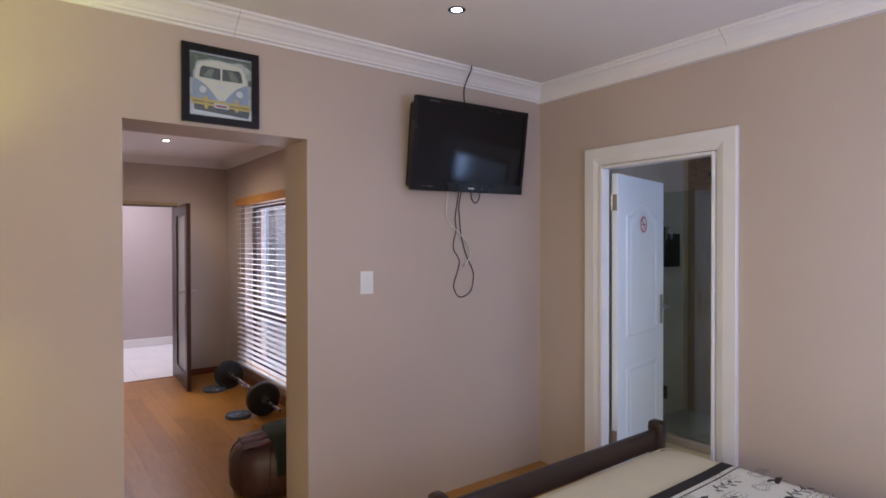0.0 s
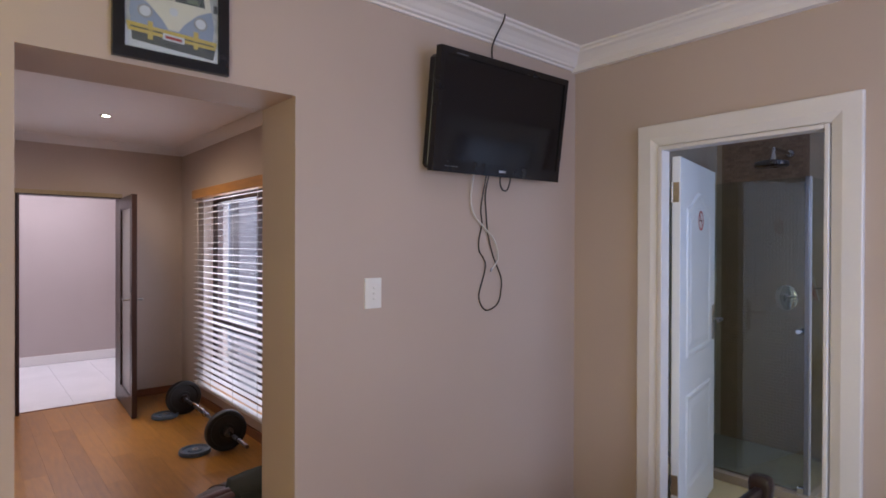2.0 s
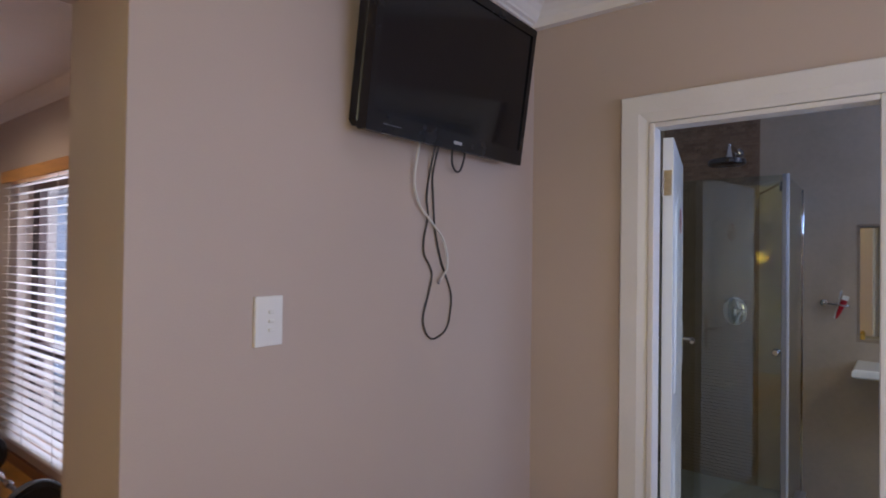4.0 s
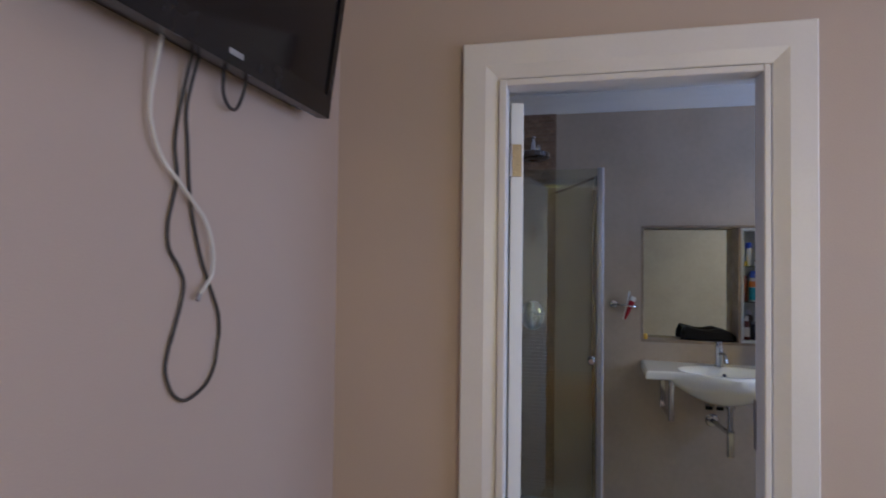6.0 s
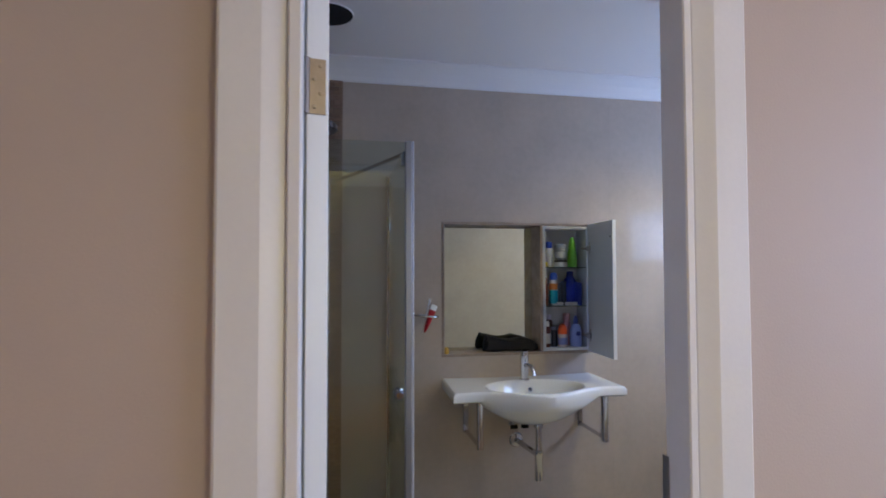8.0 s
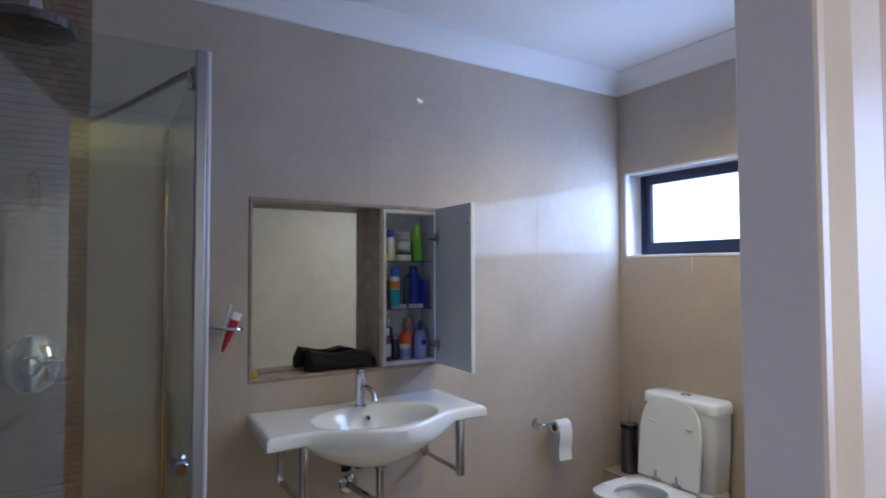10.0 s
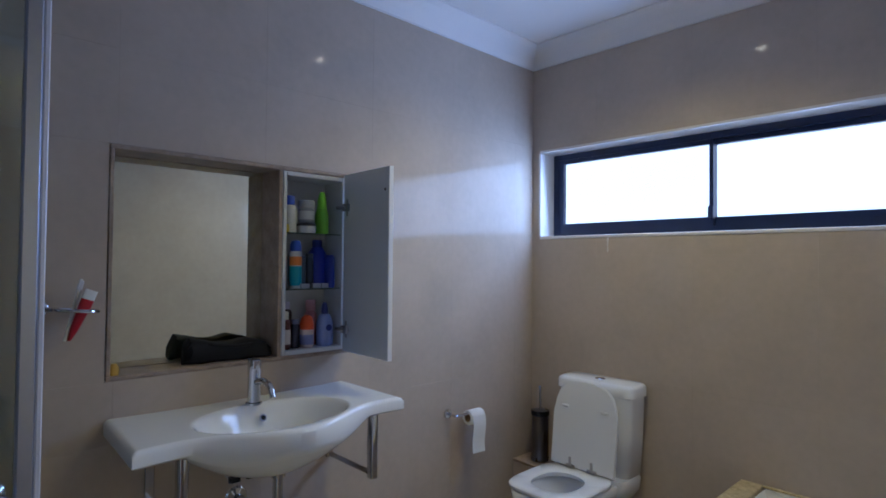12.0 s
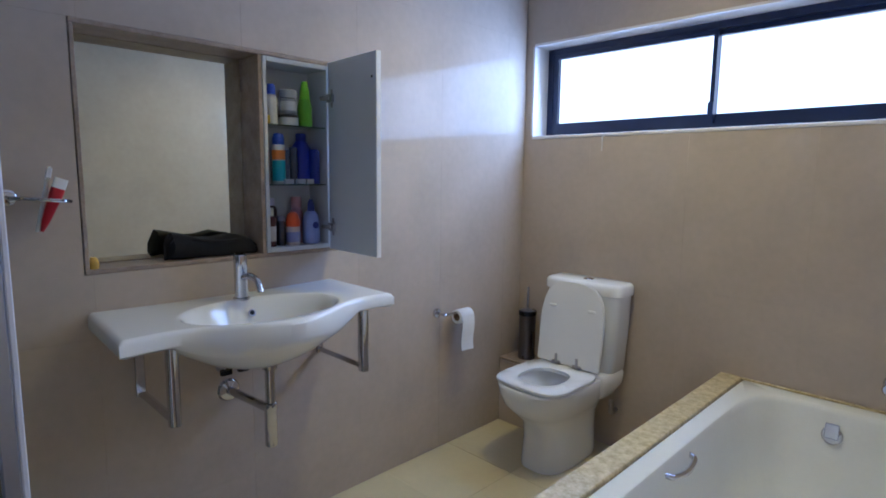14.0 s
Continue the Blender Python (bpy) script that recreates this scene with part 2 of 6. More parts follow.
M_MIRROR = surf("mirror_silver", (0.84, 0.86, 0.74), 0.02, 1.0, var=0.01, scale=2, fine=30, bump=0.0, rvar=0.005)
M_SKYGLOW = glow("bright_sky", (0.93, 0.97, 1.0), 2.2)
M_HAZE = glow("pale_daylight", (0.70, 0.79, 1.0), 0.62)
M_DARKSTEEL = surf("dark_brushed_steel", (0.16, 0.145, 0.15), 0.28, 1.0, var=0.1, scale=12, fine=200, bump=0.03, stretch=(1, 1, 0.1))
M_LAMP = glow("lit_lamp", (0.95, 0.95, 1.0), 14.0)
M_LAMPW = glow("lit_warm_lamp", (1.0, 0.84, 0.48), 44.0)


def plain(name, col, rough=0.4, metal=0.0):
    return surf(name, col, rough, metal, var=0.06, scale=25, fine=200, bump=0.02)


# ---- mesh helpers ----
def link(name, bm, material, parent=None, label="", smooth=False, m=None):
    if m is not None:
        bm.transform(m)
    bmesh.ops.recalc_face_normals(bm, faces=bm.faces)
    me = bpy.data.meshes.new(name)
    bm.to_mesh(me)
    bm.free()
    if smooth:
        for p in me.polygons:
            p.use_smooth = True
        me.set_sharp_from_angle(angle=radians(40))
    me.materials.append(material)
    ob = new(name, me)
    if parent is not None:
        ob.parent = parent
        if parent.parent is None:
            ob.matrix_parent_inverse = parent.matrix_basis.inverted()
    if label:
        ob["label"] = label
    return ob


def part(name, bm, material, parent, label="", smooth=False, m=None):
    return link(name, bm, material, parent, label, smooth, m)


def piece(name, me, parent, loc):
    """One of many alike pieces, on shared mesh data."""
    ob = new(name, me)
    ob.location = loc
    ob.parent = parent
    if parent.parent is None:
        ob.matrix_parent_inverse = parent.matrix_basis.inverted()
    return ob


def thing(name, loc, label, category, group=""):
    ob = new(name)
    ob.location = loc
    ob.empty_display_size = 0.05
    return tagged(ob, label, category, group)


def struct(name, bm, material, label="", category="", smooth=False):
    return tagged(link(name, bm, material, smooth=smooth), label, category, kind="structure")


def box(x0, x1, y0, y1, z0, z1, bev=0.0, bm=None, seg=1):
    own = bm is None
    bm = bmesh.new() if own else bm
    r = bmesh.ops.create_cube(bm, size=1.0)
    for v in r["verts"]:
        v.co = Vector(((x0 + x1) / 2 + v.co.x * (x1 - x0), (y0 + y1) / 2 + v.co.y * (y1 - y0), (z0 + z1) / 2 + v.co.z * (z1 - z0)))
    if bev:
        es = list({e for v in r["verts"] for e in v.link_edges})
        bmesh.ops.bevel(bm, geom=es, offset=bev, segments=seg, affect="EDGES", profile=0.6)
    return bm


def lathe(profile, seg=20, bm=None, m=None):
    """Turned shape round z from (radius, height) pairs."""
    own = bmesh.new()
    rings = []
    for r, z in profile:
        if r < 1e-5:
            rings.append([own.verts.new((0, 0, z))])
        else:
            rings.append([own.verts.new((r * math.cos(2 * math.pi * i / seg), r * math.sin(2 * math.pi * i / seg), z)) for i in range(seg)])
    for a, b in zip(rings, rings[1:]):
        for i in range(seg):
            j = (i + 1) % seg
            f = [a[i % len(a)], a[j % len(a)], b[j % len(b)], b[i % len(b)]]
            f = [v for k, v in enumerate(f) if v not in f[:k]]
            if len(f) > 2:
                own.faces.new(f)
    if m is not None:
        own.transform(m)
    if bm is None:
        return own
    merge(bm, own)
    return bm


def merge(bm, other):
    me = bpy.data.meshes.new("tmp")
    other.to_mesh(me)
    other.free()
    bm.from_mesh(me)
    bpy.data.meshes.remove(me)
    return bm


def smooth_path(pts, n=8):
    """Catmull-Rom points through pts."""
    p = [Vector(q) for q in pts]
    p = [p[0] * 2 - p[1]] + p + [p[-1] * 2 - p[-2]]
    out = []
    for i in range(1, len(p) - 2):
        for k in range(n):
            t = k / n
            out.append(0.5 * ((2 * p[i]) + (p[i + 1] - p[i - 1]) * t + (2 * p[i - 1] - 5 * p[i] + 4 * p[i + 1] - p[i + 2]) * t * t + (3 * p[i] - p[i - 1] - 3 * p[i + 1] + p[i + 2]) * t ** 3))
    return out + [p[-2]]


def tube(pts, r, seg=10, n=8, bm=None, curved=True):
    bm = bmesh.new() if bm is None else bm
    path = smooth_path(pts, n) if curved and len(pts) > 2 else [Vector(p) for p in pts]
    up = Vector((0.13, 0.21, 0.97))
    rings = []
    for i, p in enumerate(path):
        d = (path[min(i + 1, len(path) - 1)] - path[max(i - 1, 0)]).normalized()
        s = d.cross(up)
        s = (s if s.length > 0.05 else d.cross(Vector((1, 0, 0)))).normalized()
        u = s.cross(d)
        up = u
        rings.append([bm.verts.new(p + r * (math.cos(2 * math.pi * k / seg) * s + math.sin(2 * math.pi * k / seg) * u)) for k in range(seg)])
    for a, b in zip(rings, rings[1:]):
        for k in range(seg):
            bm.faces.new((a[k], a[(k + 1) % seg], b[(k + 1) % seg], b[k]))
    bm.faces.new(rings[0])
    bm.faces.new(rings[-1][::-1])
    return bm


def ring(cx, cy, z, hx, hy, e=2.0, n=40):
    """Points of a superellipse; e 2 is an ellipse, larger is squarer."""
    out = []
    for i in range(n):
        a = 2 * math.pi * i / n
        c, s = math.cos(a), math.sin(a)
        out.append(Vector((cx + hx * math.copysign(abs(c) ** (2 / e), c), cy + hy * math.copysign(abs(s) ** (2 / e), s), z)))
    return out


def loft(rings, cap0=True, cap1=True, bm=None):
    bm = bmesh.new() if bm is None else bm
    vs = [[bm.verts.new(p) for p in r] for r in rings]
    n = len(vs[0])
    for a, b in zip(vs, vs[1:]):
        for i in range(n):
            bm.faces.new((a[i], a[(i + 1) % n], b[(i + 1) % n], b[i]))
    if cap0:
        bm.faces.new(vs[0][::-1])
    if cap1:
        bm.faces.new(vs[-1])
    return bm


def prism(outline, d0, d1, axis="y"):
    """A flat shape of the outline (a, b), thick from d0 to d1 along the axis."""
    bm = bmesh.new()
    put = {"y": lambda a, b, d: (a, d, b), "x": lambda a, b, d: (d, a, b), "z": lambda a, b, d: (a, b, d)}[axis]
    f = [bm.verts.new(put(a, b, d0)) for a, b in outline]
    g = [bm.verts.new(put(a, b, d1)) for a, b in outline]
    bm.faces.new(f)
    bm.faces.new(g[::-1])
    for i in range(len(f)):
        j = (i + 1) % len(f)
        bm.faces.new((f[i], f[j], g[j], g[i]))
    return bm


def wall(axis, d0, d1, a0, a1, z0, z1, holes=()):
    """A slab from d0 to d1 along the axis ('x' or 'y'), with holes (a0, a1, z0, z1) that go through."""
    As = sorted({a0, a1, *(h[0] for h in holes), *(h[1] for h in holes)})
    Zs = sorted({z0, z1, *(h[2] for h in holes), *(h[3] for h in holes)})
    solid = {}
    for i in range(len(As) - 1):
        for k in range(len(Zs) - 1):
            ca, cz = (As[i] + As[i + 1]) / 2, (Zs[k] + Zs[k + 1]) / 2
            solid[i, k] = not any(h[0] < ca < h[1] and h[2] < cz < h[3] for h in holes)
    bm = bmesh.new()
    cache = {}

    def v(i, k, d):
        key = (i, k, d)
        if key not in cache:
            cache[key] = bm.verts.new((d, As[i], Zs[k]) if axis == "x" else (As[i], d, Zs[k]))
        return cache[key]
    for (i, k), s in solid.items():
        if not s:
            continue
        for d in (d0, d1):
            bm.faces.new((v(i, k, d), v(i + 1, k, d), v(i + 1, k + 1, d), v(i, k + 1, d)))
        for di, dk, e in ((-1, 0, ((i, k), (i, k + 1))), (1, 0, ((i + 1, k), (i + 1, k + 1))), (0, -1, ((i, k), (i + 1, k))), (0, 1, ((i, k + 1), (i + 1, k + 1)))):
            if not solid.get((i + di, k + dk), False):
                (p, q), (r, t) = e
                bm.faces.new((v(p, q, d0), v(r, t, d0), v(r, t, d1), v(p, q, d1)))
    return bm


def cornice(name, x0, x1, y0, y1, zc, profile, label):
    """Moulding round a room under its ceiling; profile: (way out from the wall, way down from the ceiling)."""
    bm = bmesh.new()
    loops = []
    for d, h in profile:
        loops.append([bm.verts.new(p) for p in ((x0 + d, y0 + d, zc - h), (x1 - d, y0 + d, zc - h), (x1 - d, y1 - d, zc - h), (x0 + d, y1 - d, zc - h))])
    for a, b in zip(loops, loops[1:] + loops[:1]):
        for i in range(4):
            j = (i + 1) % 4
            bm.faces.new((a[i], a[j], b[j], b[i]))
    return struct(name, bm, M_CORN, label, "cornice")


def frame_ring(axis, d0, d1, a0, a1, z0, z1, w, bm=None):
    """A rectangular frame of width w, outer edge a0..a1, z0..z1."""
    return wall(axis, d0, d1, a0, a1, z0, z1, [(a0 + w, a1 - w, z0 + w, z1 - w)])


def split(rect, hole):
    """The rectangle less the hole, as up to four rectangles (a0, a1, z0, z1)."""
    a0, a1, z0, z1 = rect
    h0, h1, k0, k1 = hole
    if h1 <= a0 or h0 >= a1 or k1 <= z0 or k0 >= z1:
        return [rect]
    out = []
    if z0 < k0:
        out.append((a0, a1, z0, k0))
    if k1 < z1:
        out.append((a0, a1, k1, z1))
    b0, b1 = max(z0, k0), min(z1, k1)
    if a0 < h0:
        out.append((a0, h0, b0, b1))
    if h1 < a1:
        out.append((h1, a1, b0, b1))
    return out


# ---- structure ----
struct("wall_tv", wall("y", TVW, SY0, WEST - 0.2, DW + 0.14, 0, 2.9, [(OPX0, OPX1, -1, OPZ)]), M_WALL, "taupe painted wall with an open doorway to the study", "wall")
struct("wall_bathroom_door", wall("x", DW, BW - 0.006, SW - 0.3, TVW, 0, 2.9, [(DY0 - 0.03, DY1 + 0.03, -1, DZ + 0.03)]), M_WALL, "taupe painted wall with the bathroom doorway", "wall")
struct("wall_south", wall("y", SW - 0.25, SW, WEST - 0.2, DW - 0.002, 0, 2.9, [(2.40, 3.90, 0.95, 2.15)]), M_WALL, "taupe painted wall with an added window, out of view", "wall")
struct("wall_west", wall("x", WEST - 0.25, WEST, SW - 0.25, TVW - 0.002, 0, 2.9, [(1.05, 2.15, 0.55, 2.25)]), M_WALL, "taupe painted wall with an added curtained window, out of view", "wall")
struct("ceiling_bedroom", box(WEST - 0.2, DW, SW - 0.2, TVW, BED_CEIL, BED_CEIL + 0.12), M_CEIL, "off-white plastered bedroom ceiling", "ceiling")
struct("floor_bedroom", box(WEST - 0.2, DW + 0.07, SW - 0.25, TVW + 0.15, -0.12, -0.012), M_FLOOR, "oiled wooden bedroom floor", "floor")
CORN_A = [(0, 0), (0.118, 0), (0.118, 0.012), (0.104, 0.018), (0.098, 0.030), (0.078, 0.040), (0.056, 0.060), (0.040, 0.082), (0.032, 0.090), (0.030, 0.100), (0.014, 0.104), (0.012, 0.116), (0, 0.116)]
CORN_B = [(0, 0), (0.10, 0), (0.10, 0.008), (0.075, 0.022), (0.045, 0.048), (0.022, 0.078), (0.010, 0.100), (0, 0.104)]
CORN_A = [(d, h * 0.87) for d, h in CORN_A]
cornice("cornice_bedroom", WEST, DW, SW, TVW, BED_CEIL, CORN_A, "white stepped plaster cornice under the bedroom ceiling")
M_CRACK = surf("plaster_joint", (0.42, 0.38, 0.36), 0.8, var=0.2, scale=30, fine=200, bump=0.1)
JOINT = [(d * 1.006 + 0.0006, h * 1.006 + 0.0006) for d, h in CORN_A[1:-1]]
RIM = JOINT + [(d - 0.003, h - 0.003) for d, h in JOINT[::-1]]
struct("cornice_joint", prism([(TVW - d, BED_CEIL - 0.0005 - max(0, h)) for d, h in RIM], 2.2075, 2.2095, "x"), M_CRACK, "thin open joint between two cornice lengths", "joint")
struct("cornice_joint", prism([(DW - d, BED_CEIL - 0.0005 - max(0, h)) for d, h in RIM], 2.936, 2.938, "y"), M_CRACK, "thin open joint between two cornice lengths", "joint")
cornice("cornice_bathroom", BW, MW, WW, TVW, BATH_CEIL, CORN_B, "white coved cornice under the bathroom ceiling")
cornice("cornice_study", SX0, SX1, SY0, SY1, STUDY_CEIL, [(d, h * 0.66) for d, h in CORN_B], "white coved cornice under the study ceiling")

# study and passage
struct("wall_study_window", wall("x", SX1, SX1 + 0.24, SY0 - 0.2, SY1 + 0.14, 0, 2.9, [(VY0, VY1, VZ0, VZ1)]), M_WALL, "taupe study wall with a tall window", "wall")
struct("wall_study_west", wall("x", SX0 - 0.15, SX0, SY0, SY1 + 0.1, 0, 2.9), M_WALL, "plain taupe study wall", "wall")
FDX0, FDX1, FDZ = 2.010, 2.800, 2.005
struct("wall_study_far", wall("y", SY1, SY1 + 0.14, SX0 - 0.1, SX1 - 0.002, 0, 2.9, [(FDX0 - 0.03, FDX1 + 0.03, -1, FDZ + 0.03)]), M_WALL, "taupe study wall with the door to the passage", "wall")
struct("ceiling_study", box(SX0, SX1, SY0, SY1, STUDY_CEIL, STUDY_CEIL + 0.1), M_CEIL, "off-white study ceiling", "ceiling")
struct("passage_wall_far", wall("y", 11.10, 11.25, -0.5, 3.72, -0.1, 2.9), M_PWALL, "pale passage wall", "wall")
struct("passage_wall_west", wall("x", -0.6, -0.5, SY1 + 0.14, 11.1, -0.1, 2.9), M_PWALL, "pale passage wall", "wall")
struct("passage_wall_east", wall("x", 3.72, 3.82, SY1 + 0.14, 11.25, -0.1, 2.9), M_PWALL, "pale passage wall", "wall")
struct("ceiling_passage", box(-0.5, 3.72, SY1 + 0.1, 11.1, 2.6, 2.7), M_CEIL, "white passage ceiling", "ceiling")
struct("baseboard_passage", box(-0.5, 3.72, 11.082, 11.098, 0, 0.12, 0.004), M_TRIM, "white skirting in the passage", "skirting")
struct("baseboard_study_far", wall("y", SY1 - 0.016, SY1 - 0.001, FDX1 + 0.10, SX1 - 0.02, 0, 0.075), M_SKIRT, "reddish wooden skirting", "skirting")
struct("baseboard_study_window", wall("x", SX1 - 0.017, SX1 - 0.001, SY0, SY1 - 0.002, 0, 0.075), M_SKIRT, "reddish wooden skirting", "skirting")

# bathroom shell behind the tiles
struct("wall_mirror", wall("x", MW + 0.0012, MW + 0.26, WW - 0.2, TVW + 0.2, -0.02, 2.9, [(NY0 - 0.001, NY1 + 0.001, NZ0 - 0.001, NZ1 + 0.001)]), M_GROUT, "beige tiled wall with a recessed mirror niche", "wall")
struct("wall_window", wall("y", WW - 0.24, WW - 0.0012, DW + 0.002, MW + 0.26, -0.02, 2.9, [(WX0, WX1, WZ0, WZ1)]), M_GROUT, "beige tiled wall with a high strip window", "wall")
struct("wall_shower_end", wall("y", TVW - 0.001, TVW + 0.2, BW + 0.002, MW + 0.26, -0.02, 2.9), M_TILE, "beige tiled wall at the end of the shower", "wall")
struct("wall_bath_side", wall("x", BW - 0.005, BW, WW, TVW, 0, 2.9, [(DY0 - 0.05, DY1 + 0.05, -1, DZ + 0.05)]), M_TILE, "beige tiled wall along the bath", "wall")
struct("ceiling_bathroom", box(BW - 0.1, MW + 0.2, WW - 0.2, TVW + 0.2, BATH_CEIL, BATH_CEIL + 0.1), M_CEIL, "white bathroom ceiling", "ceiling")
struct("floor_bathroom", box(DW + 0.07, MW + 0.2, WW - 0.2, TVW, -0.12, -0.008), M_GROUT, "cream tiled bathroom floor", "floor")
struct("floor_study", box(SX0 - 0.1, SX1 + 0.05, TVW + 0.15, SY1 + 0.07, -0.12, -0.012), M_FLOOR, "oiled wooden plank floor", "floor")
struct("floor_passage", box(-0.5, 3.72, SY1 + 0.07, 11.1, -0.12, -0.008), M_GROUT, "white tiled passage floor", "floor")
struct("ground", box(-60, 80, -60, 80, -0.4, -0.2), M_GROUND, "pale paving outside", "ground")
struct("backdrop_bathroom", box(3.4, 7.4, WW - 1.6, WW - 1.58, 0.2, 3.6), M_SKYGLOW, "overexposed bright sky outside the window", "sky")
struct("backdrop_study", box(SX1 + 1.6, SX1 + 1.62, 5.0, 24.0, -0.2, 6.0), M_HAZE, "overexposed bright daylight outside the blind", "sky")

# unseen bedroom windows, added behind the walker as light sources
bw = thing("window_1", (3.15, SW - 0.12, 0.95), "unseen dark aluminium bedroom window, added as a daylight source", "window")
bw["kind"] = "structure"
part("window_frame", frame_ring("y", SW - 0.14, SW - 0.10, 2.40, 3.90, 0.95, 2.15, 0.05), M_ALU, bw)
part("pane", box(2.45, 3.85, SW - 0.123, SW - 0.119, 1.0, 2.1), M_GLASS, bw).visible_shadow = False
# unseen window and curtain, made up to hold the west fill light
def added_curtain_window(name, y0, y1, label):
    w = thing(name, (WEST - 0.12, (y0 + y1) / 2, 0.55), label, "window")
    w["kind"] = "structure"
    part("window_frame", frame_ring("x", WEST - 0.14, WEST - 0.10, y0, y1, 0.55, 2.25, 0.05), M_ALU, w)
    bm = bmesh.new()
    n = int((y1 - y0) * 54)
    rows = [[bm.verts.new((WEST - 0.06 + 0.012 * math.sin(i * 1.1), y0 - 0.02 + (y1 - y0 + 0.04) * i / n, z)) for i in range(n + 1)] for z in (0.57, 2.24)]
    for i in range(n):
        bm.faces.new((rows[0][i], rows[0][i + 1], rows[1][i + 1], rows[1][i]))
    part("curtain", bm, M_CURT, w, "drawn yellow curtain of the added window")


added_curtain_window("window_2", 1.05, 2.15, "added unseen bedroom window behind a yellow curtain")

# ---- bathroom doorway ----
def casing():
    """Wide bevelled architrave on the bedroom side, mitred at the corners."""
    prof = [(0.020, 0.0), (0.020, 0.014), (0.023, 0.0165), (0.056, 0.0275), (0.061, 0.029), (0.127, 0.029), (0.132, 0.025), (0.132, 0.0)]
    inner = [(DY1, 0.0, 1, 0), (DY1, DZ, 1, 1), (DY0, DZ, -1, 1), (DY0, 0.0, -1, 0)]
    bm = bmesh.new()
    loops = [[bm.verts.new((DW - p - 0.001, y + d * oy, z + d * oz)) for d, p in prof] for y, z, oy, oz in inner]
    for a, b in zip(loops, loops[1:]):
        for i in range(len(prof)):
            j = (i + 1) % len(prof)
            bm.faces.new((a[i], a[j], b[j], b[i]))
    bm.faces.new(loops[0])
    bm.faces.new(loops[-1][::-1])
    return bm


df = thing("door_frame", (DW, 3.38, 0), "white gloss painted door frame with wide bevelled architrave", "door frame")
df["kind"] = "structure"
part("architrave", casing(), M_TRIM, df)
for nm, y0, y1 in (("jamb", DY1 - 0.004, DY1 + 0.0195), ("jamb", DY0 - 0.014, DY0 + 0.004)):
    part(nm, box(DW - 0.027, BW - 0.009, y0, y1, 0, DZ + 0.016, 0.003), M_TRIM, df)
part("head", box(DW - 0.027, BW - 0.009, DY0 + 0.0045, DY1 - 0.0045, DZ - 0.004, DZ + 0.0155, 0.003), M_TRIM, df)
part("strike_plate", box(DW + 0.040, DW + 0.062, DY0 + 0.0042, DY0 + 0.0062, 0.98, 1.12, 0.001), M_STEEL, df, "steel strike plate")

LEAF = pose(DW + 0.076, 3.7345, 0, 0, 0, 11.5)
LW, LT = 0.800, 0.042


def door_panel_outline(x0, x1, z0, z1, arch):
    pts = [(x0, z0), (x1, z0), (x1, z1 - arch)]
    if arch:
        n = 12
        for i in range(1, n):
            t = i / n
            pts.append((x1 + (x0 - x1) * t, z1 - arch + arch * 0.5 * (1 - math.cos(2 * math.pi * t))))
    pts.append((x0, z1 - arch))
    return pts


def grow(pts, d):
    cx, cz = (min(p[0] for p in pts) + max(p[0] for p in pts)) / 2, (min(p[1] for p in pts) + max(p[1] for p in pts)) / 2
    w, h = max(p[0] for p in pts) - cx, max(p[1] for p in pts) - cz
    return [(cx + (x - cx) * (1 + d / w), cz + (z - cz) * (1 + d / h)) for x, z in pts]


door = tagged(link("door_1", box(0, LW, -LT, 0, 0.012, 2.022, 0.002), M_DOOR, m=LEAF.copy()), "open white panelled bathroom door with an arched top panel", "door", kind="structure")
for x0, x1, z0, z1, arch in ((0.125, LW - 0.125, 0.94, 1.86, 0.10), (0.125, LW - 0.125, 0.20, 0.74, 0.0)):
    o = door_panel_outline(x0, x1, z0, z1, arch)
    for side in (-1, 1):
        y0 = -LT if side < 0 else 0.0
        loops = [[(p[0], y0 + side * h, p[1]) for p in grow(o, d)] for d, h in ((0.0, 0.0), (-0.010, 0.007), (-0.024, 0.007), (-0.040, 0.001), (-0.062, 0.001), (-0.085, 0.006))]
        part("panel", loft([[Vector(q) for q in l] for l in loops], cap0=False), M_DOOR, door, m=LEAF.copy())
for z in (1.782, 0.24):
    hg = part("hinge", box(-0.0025, -0.0005, -0.036, -0.004, z, z + 0.105, 0.0008), M_BRASS, door, "aged steel butt hinge", m=LEAF.copy())
    for k in range(4):
        part("screw", lathe([(0, 0.0018), (0.003, 0.0016), (0.0042, 0)], 8, m=pose(-0.0026, -0.014 - 0.012 * (k % 2), z + 0.014 + 0.026 * k, 0, -90, 0)), M_BRASS, hg, m=LEAF.copy())
    part("knuckle", lathe([(0, 0), (0.006, 0), (0.006, 0.105), (0, 0.105)], 10, m=pose(-0.004, 0.0005, z)), M_STEEL, hg, m=LEAF.copy())
for side in (-1, 1):
    y0 = -LT if side < 0 else 0.0
    hp = part("handle_plate", box(LW - 0.072, LW - 0.036, min(y0, y0 + side * 0.007), max(y0, y0 + side * 0.007), 0.97, 1.185, 0.002), M_STEEL, door, "brushed steel lever handle on a long plate", m=LEAF.copy())
    part("lever", tube([(LW - 0.054, y0, 1.10), (LW - 0.054, y0 + side * 0.045, 1.10), (LW - 0.066, y0 + side * 0.055, 1.10), (LW - 0.17, y0 + side * 0.055, 1.098)], 0.009, 10, 5), M_STEEL, hp, smooth=True, m=LEAF.copy())
